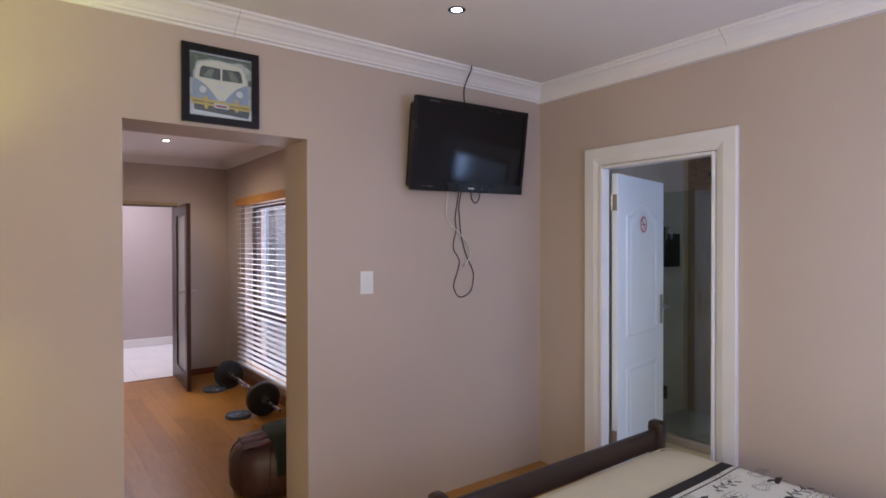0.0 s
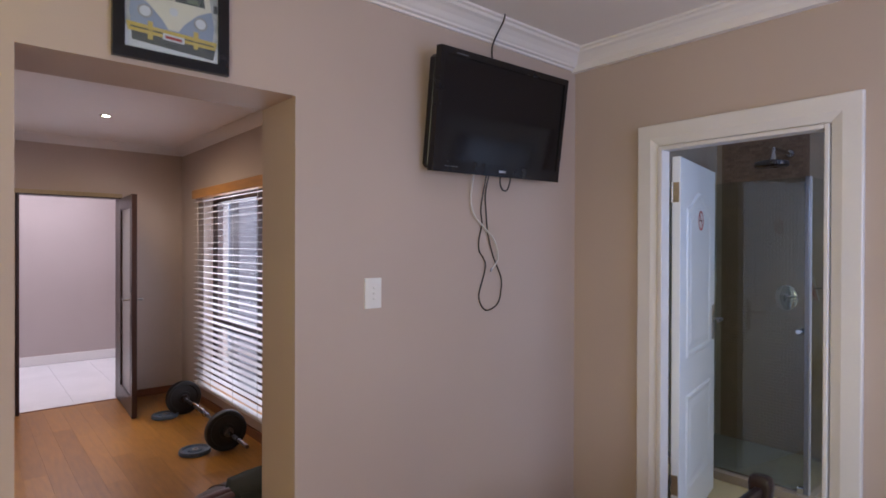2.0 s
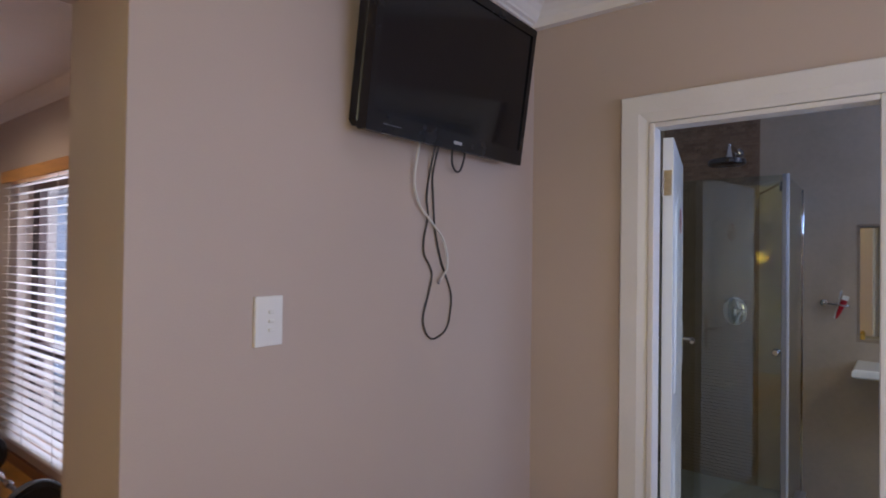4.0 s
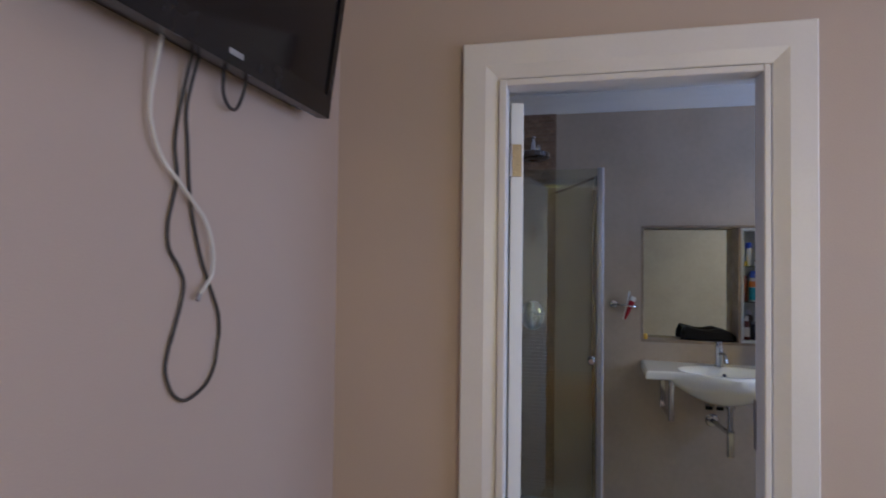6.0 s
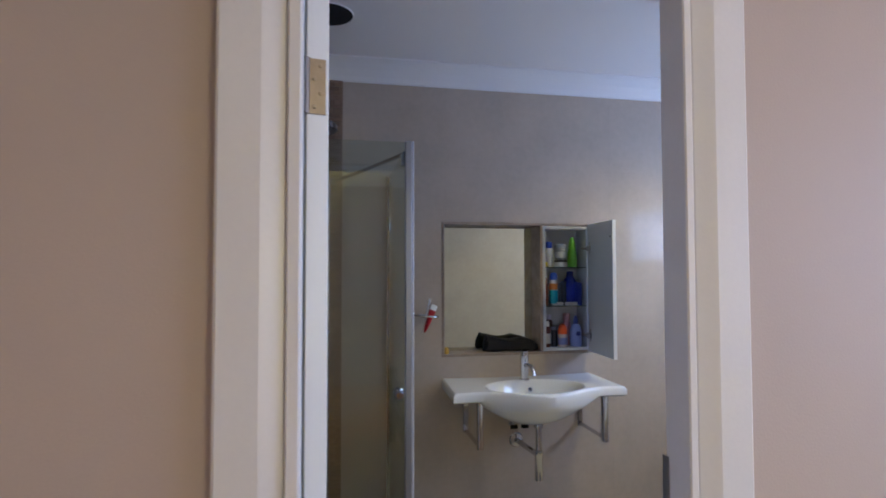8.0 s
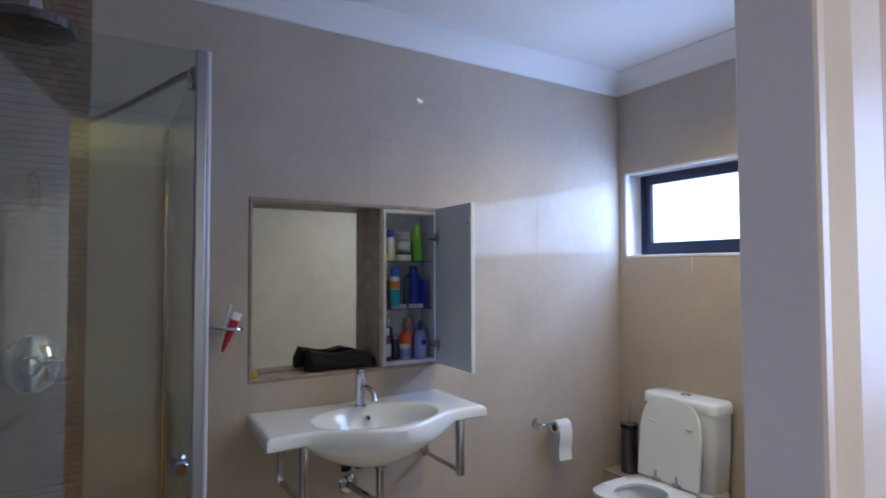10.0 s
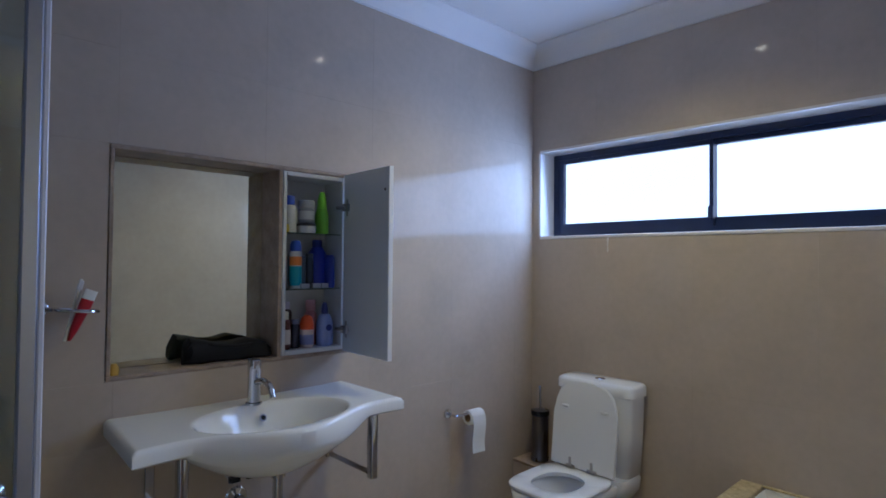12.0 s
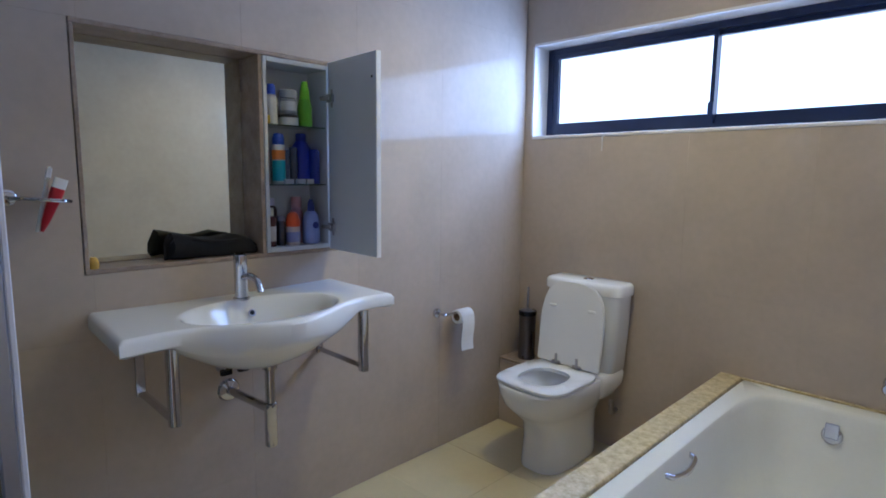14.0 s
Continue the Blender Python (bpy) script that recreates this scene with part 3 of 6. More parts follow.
# round no-smoking sticker: red ring with a bar over a cigarette
SGN = LEAF @ pose(0.40, -LT - 0.0086, 1.70, 90, 0, 0)
sign = tagged(link("no_smoking_sign", lathe([(0, 0.0006), (0.056, 0.0006), (0.056, 0), (0, 0)], 28), plain("sticker_white", (0.75, 0.73, 0.74)), m=SGN.copy()), "round red and white no-smoking sticker on the door", "sign")
RED = plain("sign_red", (0.42, 0.015, 0.03))
part("ring", lathe([(0.046, 0.0007), (0.057, 0.0007), (0.057, 0.0013), (0.046, 0.0013), (0.046, 0.0007)], 32), RED, sign, m=SGN.copy())
part("bar", box(-0.048, 0.048, -0.005, 0.005, 0.0014, 0.0018), RED, sign, m=SGN @ pose(0, 0, 0, 0, 0, -45))
part("cigarette", box(-0.030, 0.030, -0.005, 0.003, 0.0007, 0.0012), M_BLACKP, sign, m=SGN.copy())

# out-of-view lamp body built round the added yellow light
wl = thing("added_wall_lamp", (0.85, TVW, 1.55), "unseen wall lamp with an open cone shade, added for a yellow glow", "wall lamp")
part("back_plate", lathe([(0, 0.014), (0.045, 0.012), (0.05, 0), (0, 0)], 24, m=pose(0.85, TVW - 0.0005, 1.50, 90, 0, 0)), M_BRASS, wl, smooth=True)
part("arm", tube([(0.85, TVW - 0.01, 1.50), (0.85, 4.16, 1.47), (0.85, 4.12, 1.49)], 0.007, 10, 5), M_BRASS, wl, smooth=True)
part("shade", lathe([(0.05, 0.0), (0.095, 0.16), (0.0955, 0.16), (0.052, -0.001), (0.05, 0.0)], 28, m=pose(0.85, 4.12, 1.49)), translucent("linen_shade", (0.75, 0.62, 0.32), 0.6), wl, "pale linen shade of the added lamp", smooth=True)

# ---- television ----
TVM = Matrix.Translation((3.640, 4.196, 2.165)) @ Matrix.Rotation(radians(8.0), 4, "X") @ Matrix.Rotation(radians(-1.0), 4, "Y")
TWD, THT = 0.895, 0.545
tv = thing("television", (3.655, TVW, 2.165), "black flat-screen television tilted down on a wall bracket", "television")
part("back_shell", box(-TWD / 2 + 0.008, TWD / 2 - 0.008, 0.006, 0.070, -THT / 2 + 0.012, THT / 2 - 0.03, 0.016), M_BLACKP, tv, m=TVM.copy())
part("bezel", wall("y", -0.030, 0.006, -TWD / 2, TWD / 2, -THT / 2, THT / 2, [(-TWD / 2 + 0.026, TWD / 2 - 0.026, -THT / 2 + 0.058, THT / 2 - 0.030)]), M_BLACKP, tv, m=TVM.copy())
part("screen", box(-TWD / 2 + 0.024, TWD / 2 - 0.024, -0.024, 0.0, -THT / 2 + 0.056, THT / 2 - 0.028), M_SCREEN, tv, m=TVM.copy())
part("badge", box(-0.024, 0.024, -0.0312, -0.030, -THT / 2 + 0.020, -THT / 2 + 0.031), plain("silver_badge", (0.45, 0.45, 0.46), 0.4, 0.6), tv, "small silver maker's badge", m=TVM.copy())
part("indicator", box(-TWD / 2 + 0.09, -TWD / 2 + 0.16, -0.0310, -0.030, THT / 2 - 0.022, THT / 2 - 0.018), plain("grey_mark", (0.10, 0.10, 0.11)), tv, m=TVM.copy())
part("button_strip", box(-TWD / 2 + 0.07, -TWD / 2 + 0.15, -0.0310, -0.030, -THT / 2 + 0.026, -THT / 2 + 0.029), plain("grey_mark_low", (0.12, 0.12, 0.13)), tv, m=TVM.copy())
part("wall_bracket", box(3.50, 3.80, 4.235, TVW - 0.001, 2.05, 2.30, 0.004), M_BLACKP, tv, "black steel wall bracket")

# ---- bed ----
BX0, BX1, BY1 = 2.58, 4.06, 3.15
bed = thing("bed", (3.3, 2.1, 0), "dark-stained wooden bed frame with a low rail footboard", "bed")
for x in (BX0, BX1 - 0.05):
    part("post", loft([ring(x + 0.03, BY1 + 0.0, z, hx, hy, 5, 16) for z, hx, hy in ((0, 0.028, 0.034), (0.40, 0.028, 0.034), (0.52, 0.028, 0.036), (0.60, 0.030, 0.044), (0.625, 0.028, 0.040), (0.636, 0.018, 0.026))]), M_DWOOD, bed, smooth=True)
part("foot_rail", box(BX0 + 0.05, BX1 - 0.04, BY1 - 0.016, BY1 + 0.016, 0.490, 0.595, 0.012, seg=2), M_DWOOD, bed)
part("lower_rail", box(BX0 + 0.05, BX1 - 0.04, BY1 - 0.014, BY1 + 0.014, 0.20, 0.36, 0.006), M_DWOOD, bed)
for x in (BX0 + 0.01, BX1 - 0.035):
    part("side_rail", box(x, x + 0.025, 1.06, BY1 - 0.034, 0.20, 0.34, 0.004), M_DWOOD, bed)
for x in (BX0, BX1 - 0.05):
    part("leg", box(x, x + 0.05, 1.02, 1.07, 0, 0.40, 0.004), M_DWOOD, bed)
part("slat_base", box(BX0 + 0.04, BX1 - 0.04, 1.06, BY1 - 0.04, 0.24, 0.262), M_DWOOD, bed)


def cushion_box(x0, x1, y0, y1, z0, z1, r, sag=0.0, n=16):
    """A soft block with rounded edges."""
    rings = []
    cx, cy, hx, hy = (x0 + x1) / 2, (y0 + y1) / 2, (x1 - x0) / 2, (y1 - y0) / 2
    steps = [(z0, -r), (z0 + r * 0.3, -r * 0.3), (z0 + r, 0), (z1 - r, 0), (z1 - r * 0.55, -r * 0.12), (z1 - r * 0.25, -r * 0.35), (z1 - r * 0.06, -r * 0.75), (z1, -r * 1.3), (z1 + sag, -r * 3)]
    for z, d in steps:
        rings.append(ring(cx, cy, z, hx + d, hy + d, 14, 88))
    return loft(rings)


mat_ob = tagged(link("mattress", cushion_box(BX0 + 0.035, BX1 + 0.01, 1.08, BY1 - 0.035, 0.263, 0.515, 0.035), M_SHEET, smooth=True), "mattress in a cream fitted sheet on the bed", "mattress")
for z in (0.285, 0.495):
    x0, x1, y0, y1 = BX0 + 0.033, BX1 + 0.012, 1.078, BY1 - 0.033
    part("piping", tube([(x0 + 0.03, y0, z), (x1 - 0.03, y0, z), (x1, y0 + 0.03, z), (x1, y1 - 0.03, z), (x1 - 0.03, y1, z), (x0 + 0.03, y1, z), (x0, y1 - 0.03, z), (x0, y0 + 0.03, z), (x0 + 0.03, y0, z)], 0.004, 6, curved=False), M_SHEET, mat_ob, smooth=True)


# ---- study window, blind, door ----
sw = thing("window_3", (SX1 + 0.12, 7.2, VZ0), "dark-framed tall study window behind a blind", "window")
sw["kind"] = "structure"
PANES = [(y0, y1, z0, z1) for y0, y1 in ((VY0 + 0.06, 6.73), (6.86, VY1 - 0.13)) for z0, z1 in ((VZ0 + 0.06, 0.76), (0.86, VZ1 - 0.06))]
part("window_frame", wall("x", SX1 + 0.09, SX1 + 0.14, VY0, VY1, VZ0, VZ1, PANES), M_DOORWOOD, sw)
for y0, y1, z0, z1 in PANES:
    part("pane", box(SX1 + 0.112, SX1 + 0.116, y0, y1, z0, z1), M_GLASS, sw).visible_shadow = False
BL0, BL1 = VY0 - 0.05, VY1 + 0.12
bl = thing("venetian_blind", (SX1 - 0.03, 7.2, VZ0), "white slatted venetian blind with an orange wooden valance", "blind")
part("valance", box(SX1 - 0.070, SX1 - 0.002, BL0 - 0.02, BL1 + 0.02, VZ1 - 0.02, VZ1 + 0.065, 0.004), M_VAL, bl, "orange varnished wooden valance")
bms = box(-0.025, 0.025, -(BL1 - BL0) / 2, (BL1 - BL0) / 2, -0.0011, 0.0011)
bms.transform(pose(0, 0, 0, 0, -3, 0))
me_slat = bpy.data.meshes.new("slat")
bms.to_mesh(me_slat)
bms.free()
me_slat.materials.append(M_SLAT)
NSL = 32
for i in range(NSL):
    piece("slat", me_slat, bl, (SX1 - 0.034, (BL0 + BL1) / 2, VZ0 + 0.0 + (VZ1 - 0.05 - VZ0) * i / (NSL - 1)))
part("bottom_rail", box(SX1 - 0.056, SX1 - 0.012, BL0, BL1, VZ0 - 0.035, VZ0 - 0.015, 0.003), M_SLAT, bl)
for y in (VY0 + 0.18, 7.0, 7.55, BL1 - 0.14):
    part("ladder_cord", tube([(SX1 - 0.060, y, VZ0 - 0.02), (SX1 - 0.060, y, VZ1 - 0.02)], 0.0016, 6, curved=False), M_WCABLE, bl)

part("window_sill", box(SX1 - 0.012, SX1 + 0.088, VY0 + 0.002, VY1 - 0.002, VZ0 - 0.022, VZ0 + 0.004, 0.003), M_VAL, sw, "varnished wooden sill")
vp = tagged(link("veranda_post", loft([ring(SX1 + 1.05, 9.55, z, h, h, 12, 24) for z, h in ((-0.2, 0.19), (-0.05, 0.19), (-0.04, 0.16), (2.35, 0.16), (2.36, 0.19), (2.5, 0.19))]), M_PWALL), "pale plastered veranda post outside the study window", "post")
for k in range(5):
    tagged(link("roof_beam", box(SX1 + 0.5, SX1 + 1.5, 8.6 + 0.75 * k, 8.72 + 0.75 * k, 2.2, 2.38, 0.006), M_PWALL), "pale painted veranda roof beam", "beam", "veranda roof beams")

fdf = thing("door_frame_study", (2.37, SY1, 0), "narrow pale timber frame of the passage doorway", "door frame")
fdf["kind"] = "structure"
for x0, x1 in ((FDX0 - 0.028, FDX0), (FDX1, FDX1 + 0.028)):
    part("jamb", box(x0, x1, SY1 - 0.012, SY1 + 0.15, 0, FDZ, 0.002), M_DOORWOOD, fdf)
part("head", box(FDX0 - 0.028, FDX1 + 0.028, SY1 - 0.012, SY1 + 0.15, FDZ + 0.001, FDZ + 0.028, 0.002), M_DWOOD, fdf)
part("head_trim", box(FDX0 - 0.05, FDX1 + 0.03, SY1 - 0.02, SY1 - 0.013, FDZ + 0.012, FDZ + 0.05, 0.002), surf("pale_timber", (0.42, 0.33, 0.20), 0.5, var=0.15), fdf)
FD = pose(FDX1 - 0.002, SY1 - 0.016, 0, 0, 0, -93.3)
FW_, FT = 0.785, 0.042
fd = tagged(link("door_2", wall("y", 0, FT, 0, FW_, 0.01, 2.0, [(0.105, FW_ - 0.105, 0.17, 1.90)]), M_DOORWOOD, m=FD.copy()), "open dark wooden door with a tall frosted glass panel", "door", kind="structure")
part("glass_panel", box(0.104, FW_ - 0.104, 0.017, 0.025, 0.169, 1.901), surf("frosted_panel", (0.52, 0.52, 0.53), 0.35, var=0.03), fd, "tall pale frosted panel", m=FD.copy())
for side, y0 in ((-1, 0.0), (1, FT)):
    part("bead", wall("y", min(y0 - side * 0.012, y0 - side * 0.002), max(y0 - side * 0.012, y0 - side * 0.002), 0.106, FW_ - 0.106, 0.171, 1.899, [(0.120, FW_ - 0.120, 0.186, 1.884)]), M_DOORWOOD, fd, m=FD.copy())
    hp = part("handle_plate", box(FW_ - 0.075, FW_ - 0.035, min(y0, y0 + side * 0.006), max(y0, y0 + side * 0.006), 0.93, 1.12, 0.002), M_STEEL, fd, "steel lever handle on a plate", m=FD.copy())
    part("lever", tube([(FW_ - 0.055, y0, 1.06), (FW_ - 0.055, y0 + side * 0.045, 1.06), (FW_ - 0.068, y0 + side * 0.053, 1.06), (FW_ - 0.16, y0 + side * 0.053, 1.058)], 0.009, 10, 5), M_STEEL, hp, smooth=True, m=FD.copy())


# ---- downlights ----
def downlight(x, y, zc, lamp, label):
    d = thing("downlight", (x, y, zc), label, "downlight")
    part("bezel", lathe([(0.026, 0.0), (0.026, -0.004), (0.036, -0.006), (0.042, -0.004), (0.043, 0.0)], 28, m=pose(x, y, zc)), M_CHROME, d, "thin metal bezel", smooth=True)
    part("lamp_face", lathe([(0, -0.0025), (0.026, -0.0025), (0.026, -0.0005), (0, -0.0005)], 24, m=pose(x, y, zc)), lamp, d, "lit lamp")
    return d


downlight(3.03, 3.57, BED_CEIL, M_LAMP, "small lit recessed downlight in the bedroom ceiling")
downlight(2.47, 7.33, STUDY_CEIL, M_LAMPW, "small lit recessed downlight in the study ceiling")
hole = thing("ceiling_hole", (5.76, 3.71, BATH_CEIL), "flat dark disc standing for the shade in a round ceiling opening", "ceiling hole")
# shade inside the opening is painted: a flat near-black disc under the ceiling
part("dark_disc", lathe([(0, -0.001), (0.108, -0.001), (0.108, -0.003), (0, -0.003)], 36, m=pose(5.76, 3.71, BATH_CEIL)), plain("hole_shade_black", (0.012, 0.008, 0.007), 0.9), hole)
part("cut_edge", lathe([(0.108, 0.0), (0.108, -0.005), (0.112, -0.005), (0.113, 0.0)], 36, m=pose(5.76, 3.71, BATH_CEIL)), M_CEIL, hole)
downlight(5.38, 1.84, BATH_CEIL, M_LAMPW, "small lit recessed downlight in the bathroom ceiling")


# ---- bathroom window ----
w3 = thing("window_4", (5.4, WW - 0.13, WZ0), "wide dark aluminium sliding window high in the wall", "window")
w3["kind"] = "structure"
FY0, FY1 = WW - 0.185, WW - 0.125
part("window_frame", frame_ring("y", FY0, FY1, WX0 + 0.001, WX1 - 0.001, WZ0 + 0.001, WZ1 - 0.001, 0.034), M_ALU, w3)
MUL = 5.392
part("sash", wall("y", FY0 + 0.033, FY1 - 0.004, MUL - 0.010, WX1 - 0.032, WZ0 + 0.032, WZ1 - 0.032, [(MUL + 0.008, WX1 - 0.066, WZ0 + 0.076, WZ1 - 0.057)]), M_ALU, w3)
part("sash", wall("y", FY0 + 0.004, FY0 + 0.030, WX0 + 0.032, MUL + 0.012, WZ0 + 0.032, WZ1 - 0.032, [(WX0 + 0.066, MUL - 0.008, WZ0 + 0.076, WZ1 - 0.057)]), M_ALU, w3)
part("pane", box(MUL, WX1 - 0.055, FY1 - 0.02, FY1 - 0.016, WZ0 + 0.055, WZ1 - 0.055), M_GLASS, w3).visible_shadow = False
part("pane", box(WX0 + 0.055, MUL, FY0 + 0.014, FY0 + 0.018, WZ0 + 0.055, WZ1 - 0.055), M_GLASS, w3).visible_shadow = False
part("latch", box(MUL - 0.012, MUL + 0.012, FY1 - 0.003, FY1 + 0.008, WZ0 + 0.065, WZ0 + 0.125, 0.003), M_ALU, w3)
for nm, bmx in (("sill", box(WX0, WX1, FY1 + 0.001, WW + 0.004, WZ0 - 0.012, WZ0 + 0.004, 0.002)), ("reveal_top", box(WX0, WX1, FY1 + 0.001, WW + 0.002, WZ1 - 0.004, WZ1 + 0.008, 0.001)), ("reveal_side", box(WX1 - 0.004, WX1 + 0.008, FY1 + 0.001, WW + 0.002, WZ0 + 0.005, WZ1 - 0.005, 0.001)), ("reveal_side", box(WX0 - 0.008, WX0 + 0.004, FY1 + 0.001, WW + 0.002, WZ0 + 0.005, WZ1 - 0.005, 0.001))):
    part(nm, bmx, M_TRIM, w3, "white painted reveal")

tagged(link("paint_drip", loft([[Vector((5.837 + p.x, WW + 0.0005 + max(0, p.y), z)) for p in ring(0, 0, 0, w, 0.003, 2, 12)] for z, w in ((1.53, 0.006), (1.50, 0.003), (1.475, 0.0025), (1.462, 0.0035), (1.455, 0.001))]), M_TRIM), "thin white paint drip below the window sill", "paint drip")

# ---- niche, mirror and medicine cabinet ----
ND = 0.135
CY0, CY1 = NY0 + 0.040, 2.545
niche = thing("niche_lining", (MW + ND / 2, 2.68, NZ0), "recessed wall niche lined with brown travertine", "niche")
niche["kind"] = "structure"
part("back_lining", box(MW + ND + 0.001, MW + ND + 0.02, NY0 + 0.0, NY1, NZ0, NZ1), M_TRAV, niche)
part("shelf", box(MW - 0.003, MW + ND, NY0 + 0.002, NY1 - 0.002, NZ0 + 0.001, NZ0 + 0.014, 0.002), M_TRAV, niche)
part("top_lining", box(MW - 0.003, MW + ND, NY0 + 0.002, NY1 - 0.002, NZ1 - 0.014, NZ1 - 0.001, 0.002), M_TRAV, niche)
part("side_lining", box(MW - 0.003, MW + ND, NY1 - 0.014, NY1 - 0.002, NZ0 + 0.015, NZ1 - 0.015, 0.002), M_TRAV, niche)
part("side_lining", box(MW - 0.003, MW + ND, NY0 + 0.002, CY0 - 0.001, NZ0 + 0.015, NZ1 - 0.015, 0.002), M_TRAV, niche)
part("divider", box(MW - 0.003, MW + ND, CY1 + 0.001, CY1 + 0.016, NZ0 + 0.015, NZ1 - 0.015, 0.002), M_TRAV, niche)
tagged(link("mirror", box(MW + ND - 0.006, MW + ND, CY1 + 0.018, NY1 - 0.016, NZ0 + 0.016, NZ1 - 0.016), M_MIRROR), "frameless mirror set in the wall niche", "mirror")
cab = thing("medicine_cabinet", (MW + 0.06, (CY0 + CY1) / 2, NZ0), "white recessed medicine cabinet with its door standing open", "cabinet")
cz0, cz1 = NZ0 + 0.016, NZ1 - 0.016
part("back_panel", box(MW + ND - 0.008, MW + ND, CY0, CY1, cz0, cz1), M_CABDOOR, cab)
part("side_panel", box(MW - 0.006, MW + ND - 0.009, CY1 - 0.014, CY1, cz0, cz1, 0.001), M_CABDOOR, cab)
part("side_panel", box(MW - 0.006, MW + ND - 0.009, CY0, CY0 + 0.014, cz0, cz1, 0.001), M_CABDOOR, cab)
part("top_panel", box(MW - 0.006, MW + ND - 0.009, CY0 + 0.015, CY1 - 0.015, cz1 - 0.016, cz1, 0.001), M_CABDOOR, cab)
part("bottom_panel", box(MW - 0.006, MW + ND - 0.009, CY0 + 0.015, CY1 - 0.015, cz0, cz0 + 0.016, 0.001), M_CABDOOR, cab)
SH1, SH2 = 1.287, 1.500
for z in (SH1, SH2):
    part("glass_shelf", box(MW + 0.004, MW + ND - 0.010, CY0 + 0.015, CY1 - 0.015, z, z + 0.005), M_SHELFG, cab, "glass shelf")
cdir = Vector((6.003 - (MW - 0.012), 2.293 - (CY0 + 0.004), 0))
cang = math.degrees(math.atan2(cdir.y, cdir.x))
CDM = pose(MW - 0.012, CY0 + 0.004, 0, 0, 0, cang)
cdoor = part("cabinet_door", box(0.004, 0.312, -0.009, 0.009, NZ0 + 0.012, NZ1 - 0.006, 0.0012), M_CABDOOR, cab, "open white laminate door", m=CDM.copy())
part("edge_strip", box(0.3122, 0.316, -0.009, 0.009, NZ0 + 0.012, NZ1 - 0.006), M_WPLAST, cdoor, m=CDM.copy())
for z in (1.115, 1.595):
    hn = part("hinge", box(0.012, 0.050, -0.022, -0.0092, z, z + 0.030, 0.002), M_STEEL, cdoor, "sprung steel cabinet hinge", m=CDM.copy())
    part("hinge_arm", tube([(0.03, -0.020, z + 0.015), (0.014, -0.030, z + 0.015), (-0.002, -0.036, z + 0.015)], 0.0085, 8, 4), M_STEEL, hn, m=CDM.copy())
    part("hinge_wings", box(0.026, 0.038, -0.0115, -0.0092, z - 0.018, z + 0.048, 0.0005), M_STEEL, hn, m=CDM.copy())
part("bumper", lathe([(0, 0.003), (0.004, 0.002), (0.005, 0)], 10, m=pose(0.290, -0.009, 1.66, 90, 0, 0)), M_BLACKP, cdoor, m=CDM.copy())


# ---- bottles in the cabinet ----
def bottle(name, x, y, z, profile, col, cap, cap_profile, label, category="bottle", squash=1.0, band=None, turn=0):
    b = thing(name, (x, y, z), label, category, "toiletries in the cabinet")
    mm = pose(x, y, z, 0, 0, turn) @ Matrix.Diagonal((1, squash, 1, 1)) if squash != 1 else pose(x, y, z)
    part("body", lathe(profile, 20, m=mm), plain(name + "_plastic", col, 0.32), b, smooth=True)
    if cap is not None:
        part("cap", lathe(cap_profile, 16, m=mm), plain(name + "_cap", cap, 0.35), b, smooth=True)
    if band is not None:
        z0, z1, r, c = band
        part("wrapper", lathe([(r, z0), (r, z1)], 20, m=mm), plain(name + "_wrapper", c, 0.4), b, smooth=True)
    return b


def cyl(r, h, sh=0.12, neck=0.4):
    return [(0, 0), (r * 0.92, 0), (r, 0.004), (r, h * (1 - sh)), (r * 0.85, h * (1 - sh * 0.5)), (r * neck, h), (0, h)]


def capp(r, z0, z1):
    return [(0, z0), (r, z0), (r, z1 - 0.004), (r * 0.85, z1), (0, z1)]


BXM = MW + 0.055
Z0, Z1, Z2 = cz0 + 0.0165, SH1 + 0.0055, SH2 + 0.0055
# lowest shelf
bottle("mouthwash_bottle", BXM - 0.015, 2.508, Z0, cyl(0.021, 0.115), (0.10, 0.025, 0.02), (0.70, 0.68, 0.62), capp(0.013, 0.112, 0.142), "small brown bottle with a white cap and pale paper wrapper", band=(0.02, 0.075, 0.0216, (0.60, 0.55, 0.50)))
bottle("dark_bottle", BXM + 0.030, 2.478, Z0, cyl(0.020, 0.150), (0.05, 0.03, 0.025), (0.72, 0.70, 0.86), capp(0.012, 0.147, 0.175), "dark brown medicine bottle with a pale cap")
bottle("black_jar", BXM - 0.008, 2.462, Z0, cyl(0.017, 0.095, 0.08, 0.9), (0.03, 0.03, 0.05), (0.20, 0.20, 0.26), capp(0.017, 0.092, 0.110), "small dark jar with a grey lid")
bottle("orange_spray", BXM - 0.020, 2.418, Z0, cyl(0.026, 0.100, 0.2, 0.6), (0.58, 0.47, 0.44), (0.75, 0.10, 0.015), [(0, 0.070), (0.0265, 0.070), (0.027, 0.090), (0.020, 0.115), (0.010, 0.124), (0, 0.125)], "small tub with an orange lid and pale lettered wrapper", band=(0.012, 0.05, 0.0266, (0.22, 0.24, 0.48)))
bottle("pink_bottle", BXM + 0.040, 2.368, Z0, cyl(0.026, 0.140, 0.2), (0.50, 0.24, 0.27), (0.58, 0.30, 0.33), capp(0.020, 0.136, 0.178), "dusky pink bottle with a matching cap")
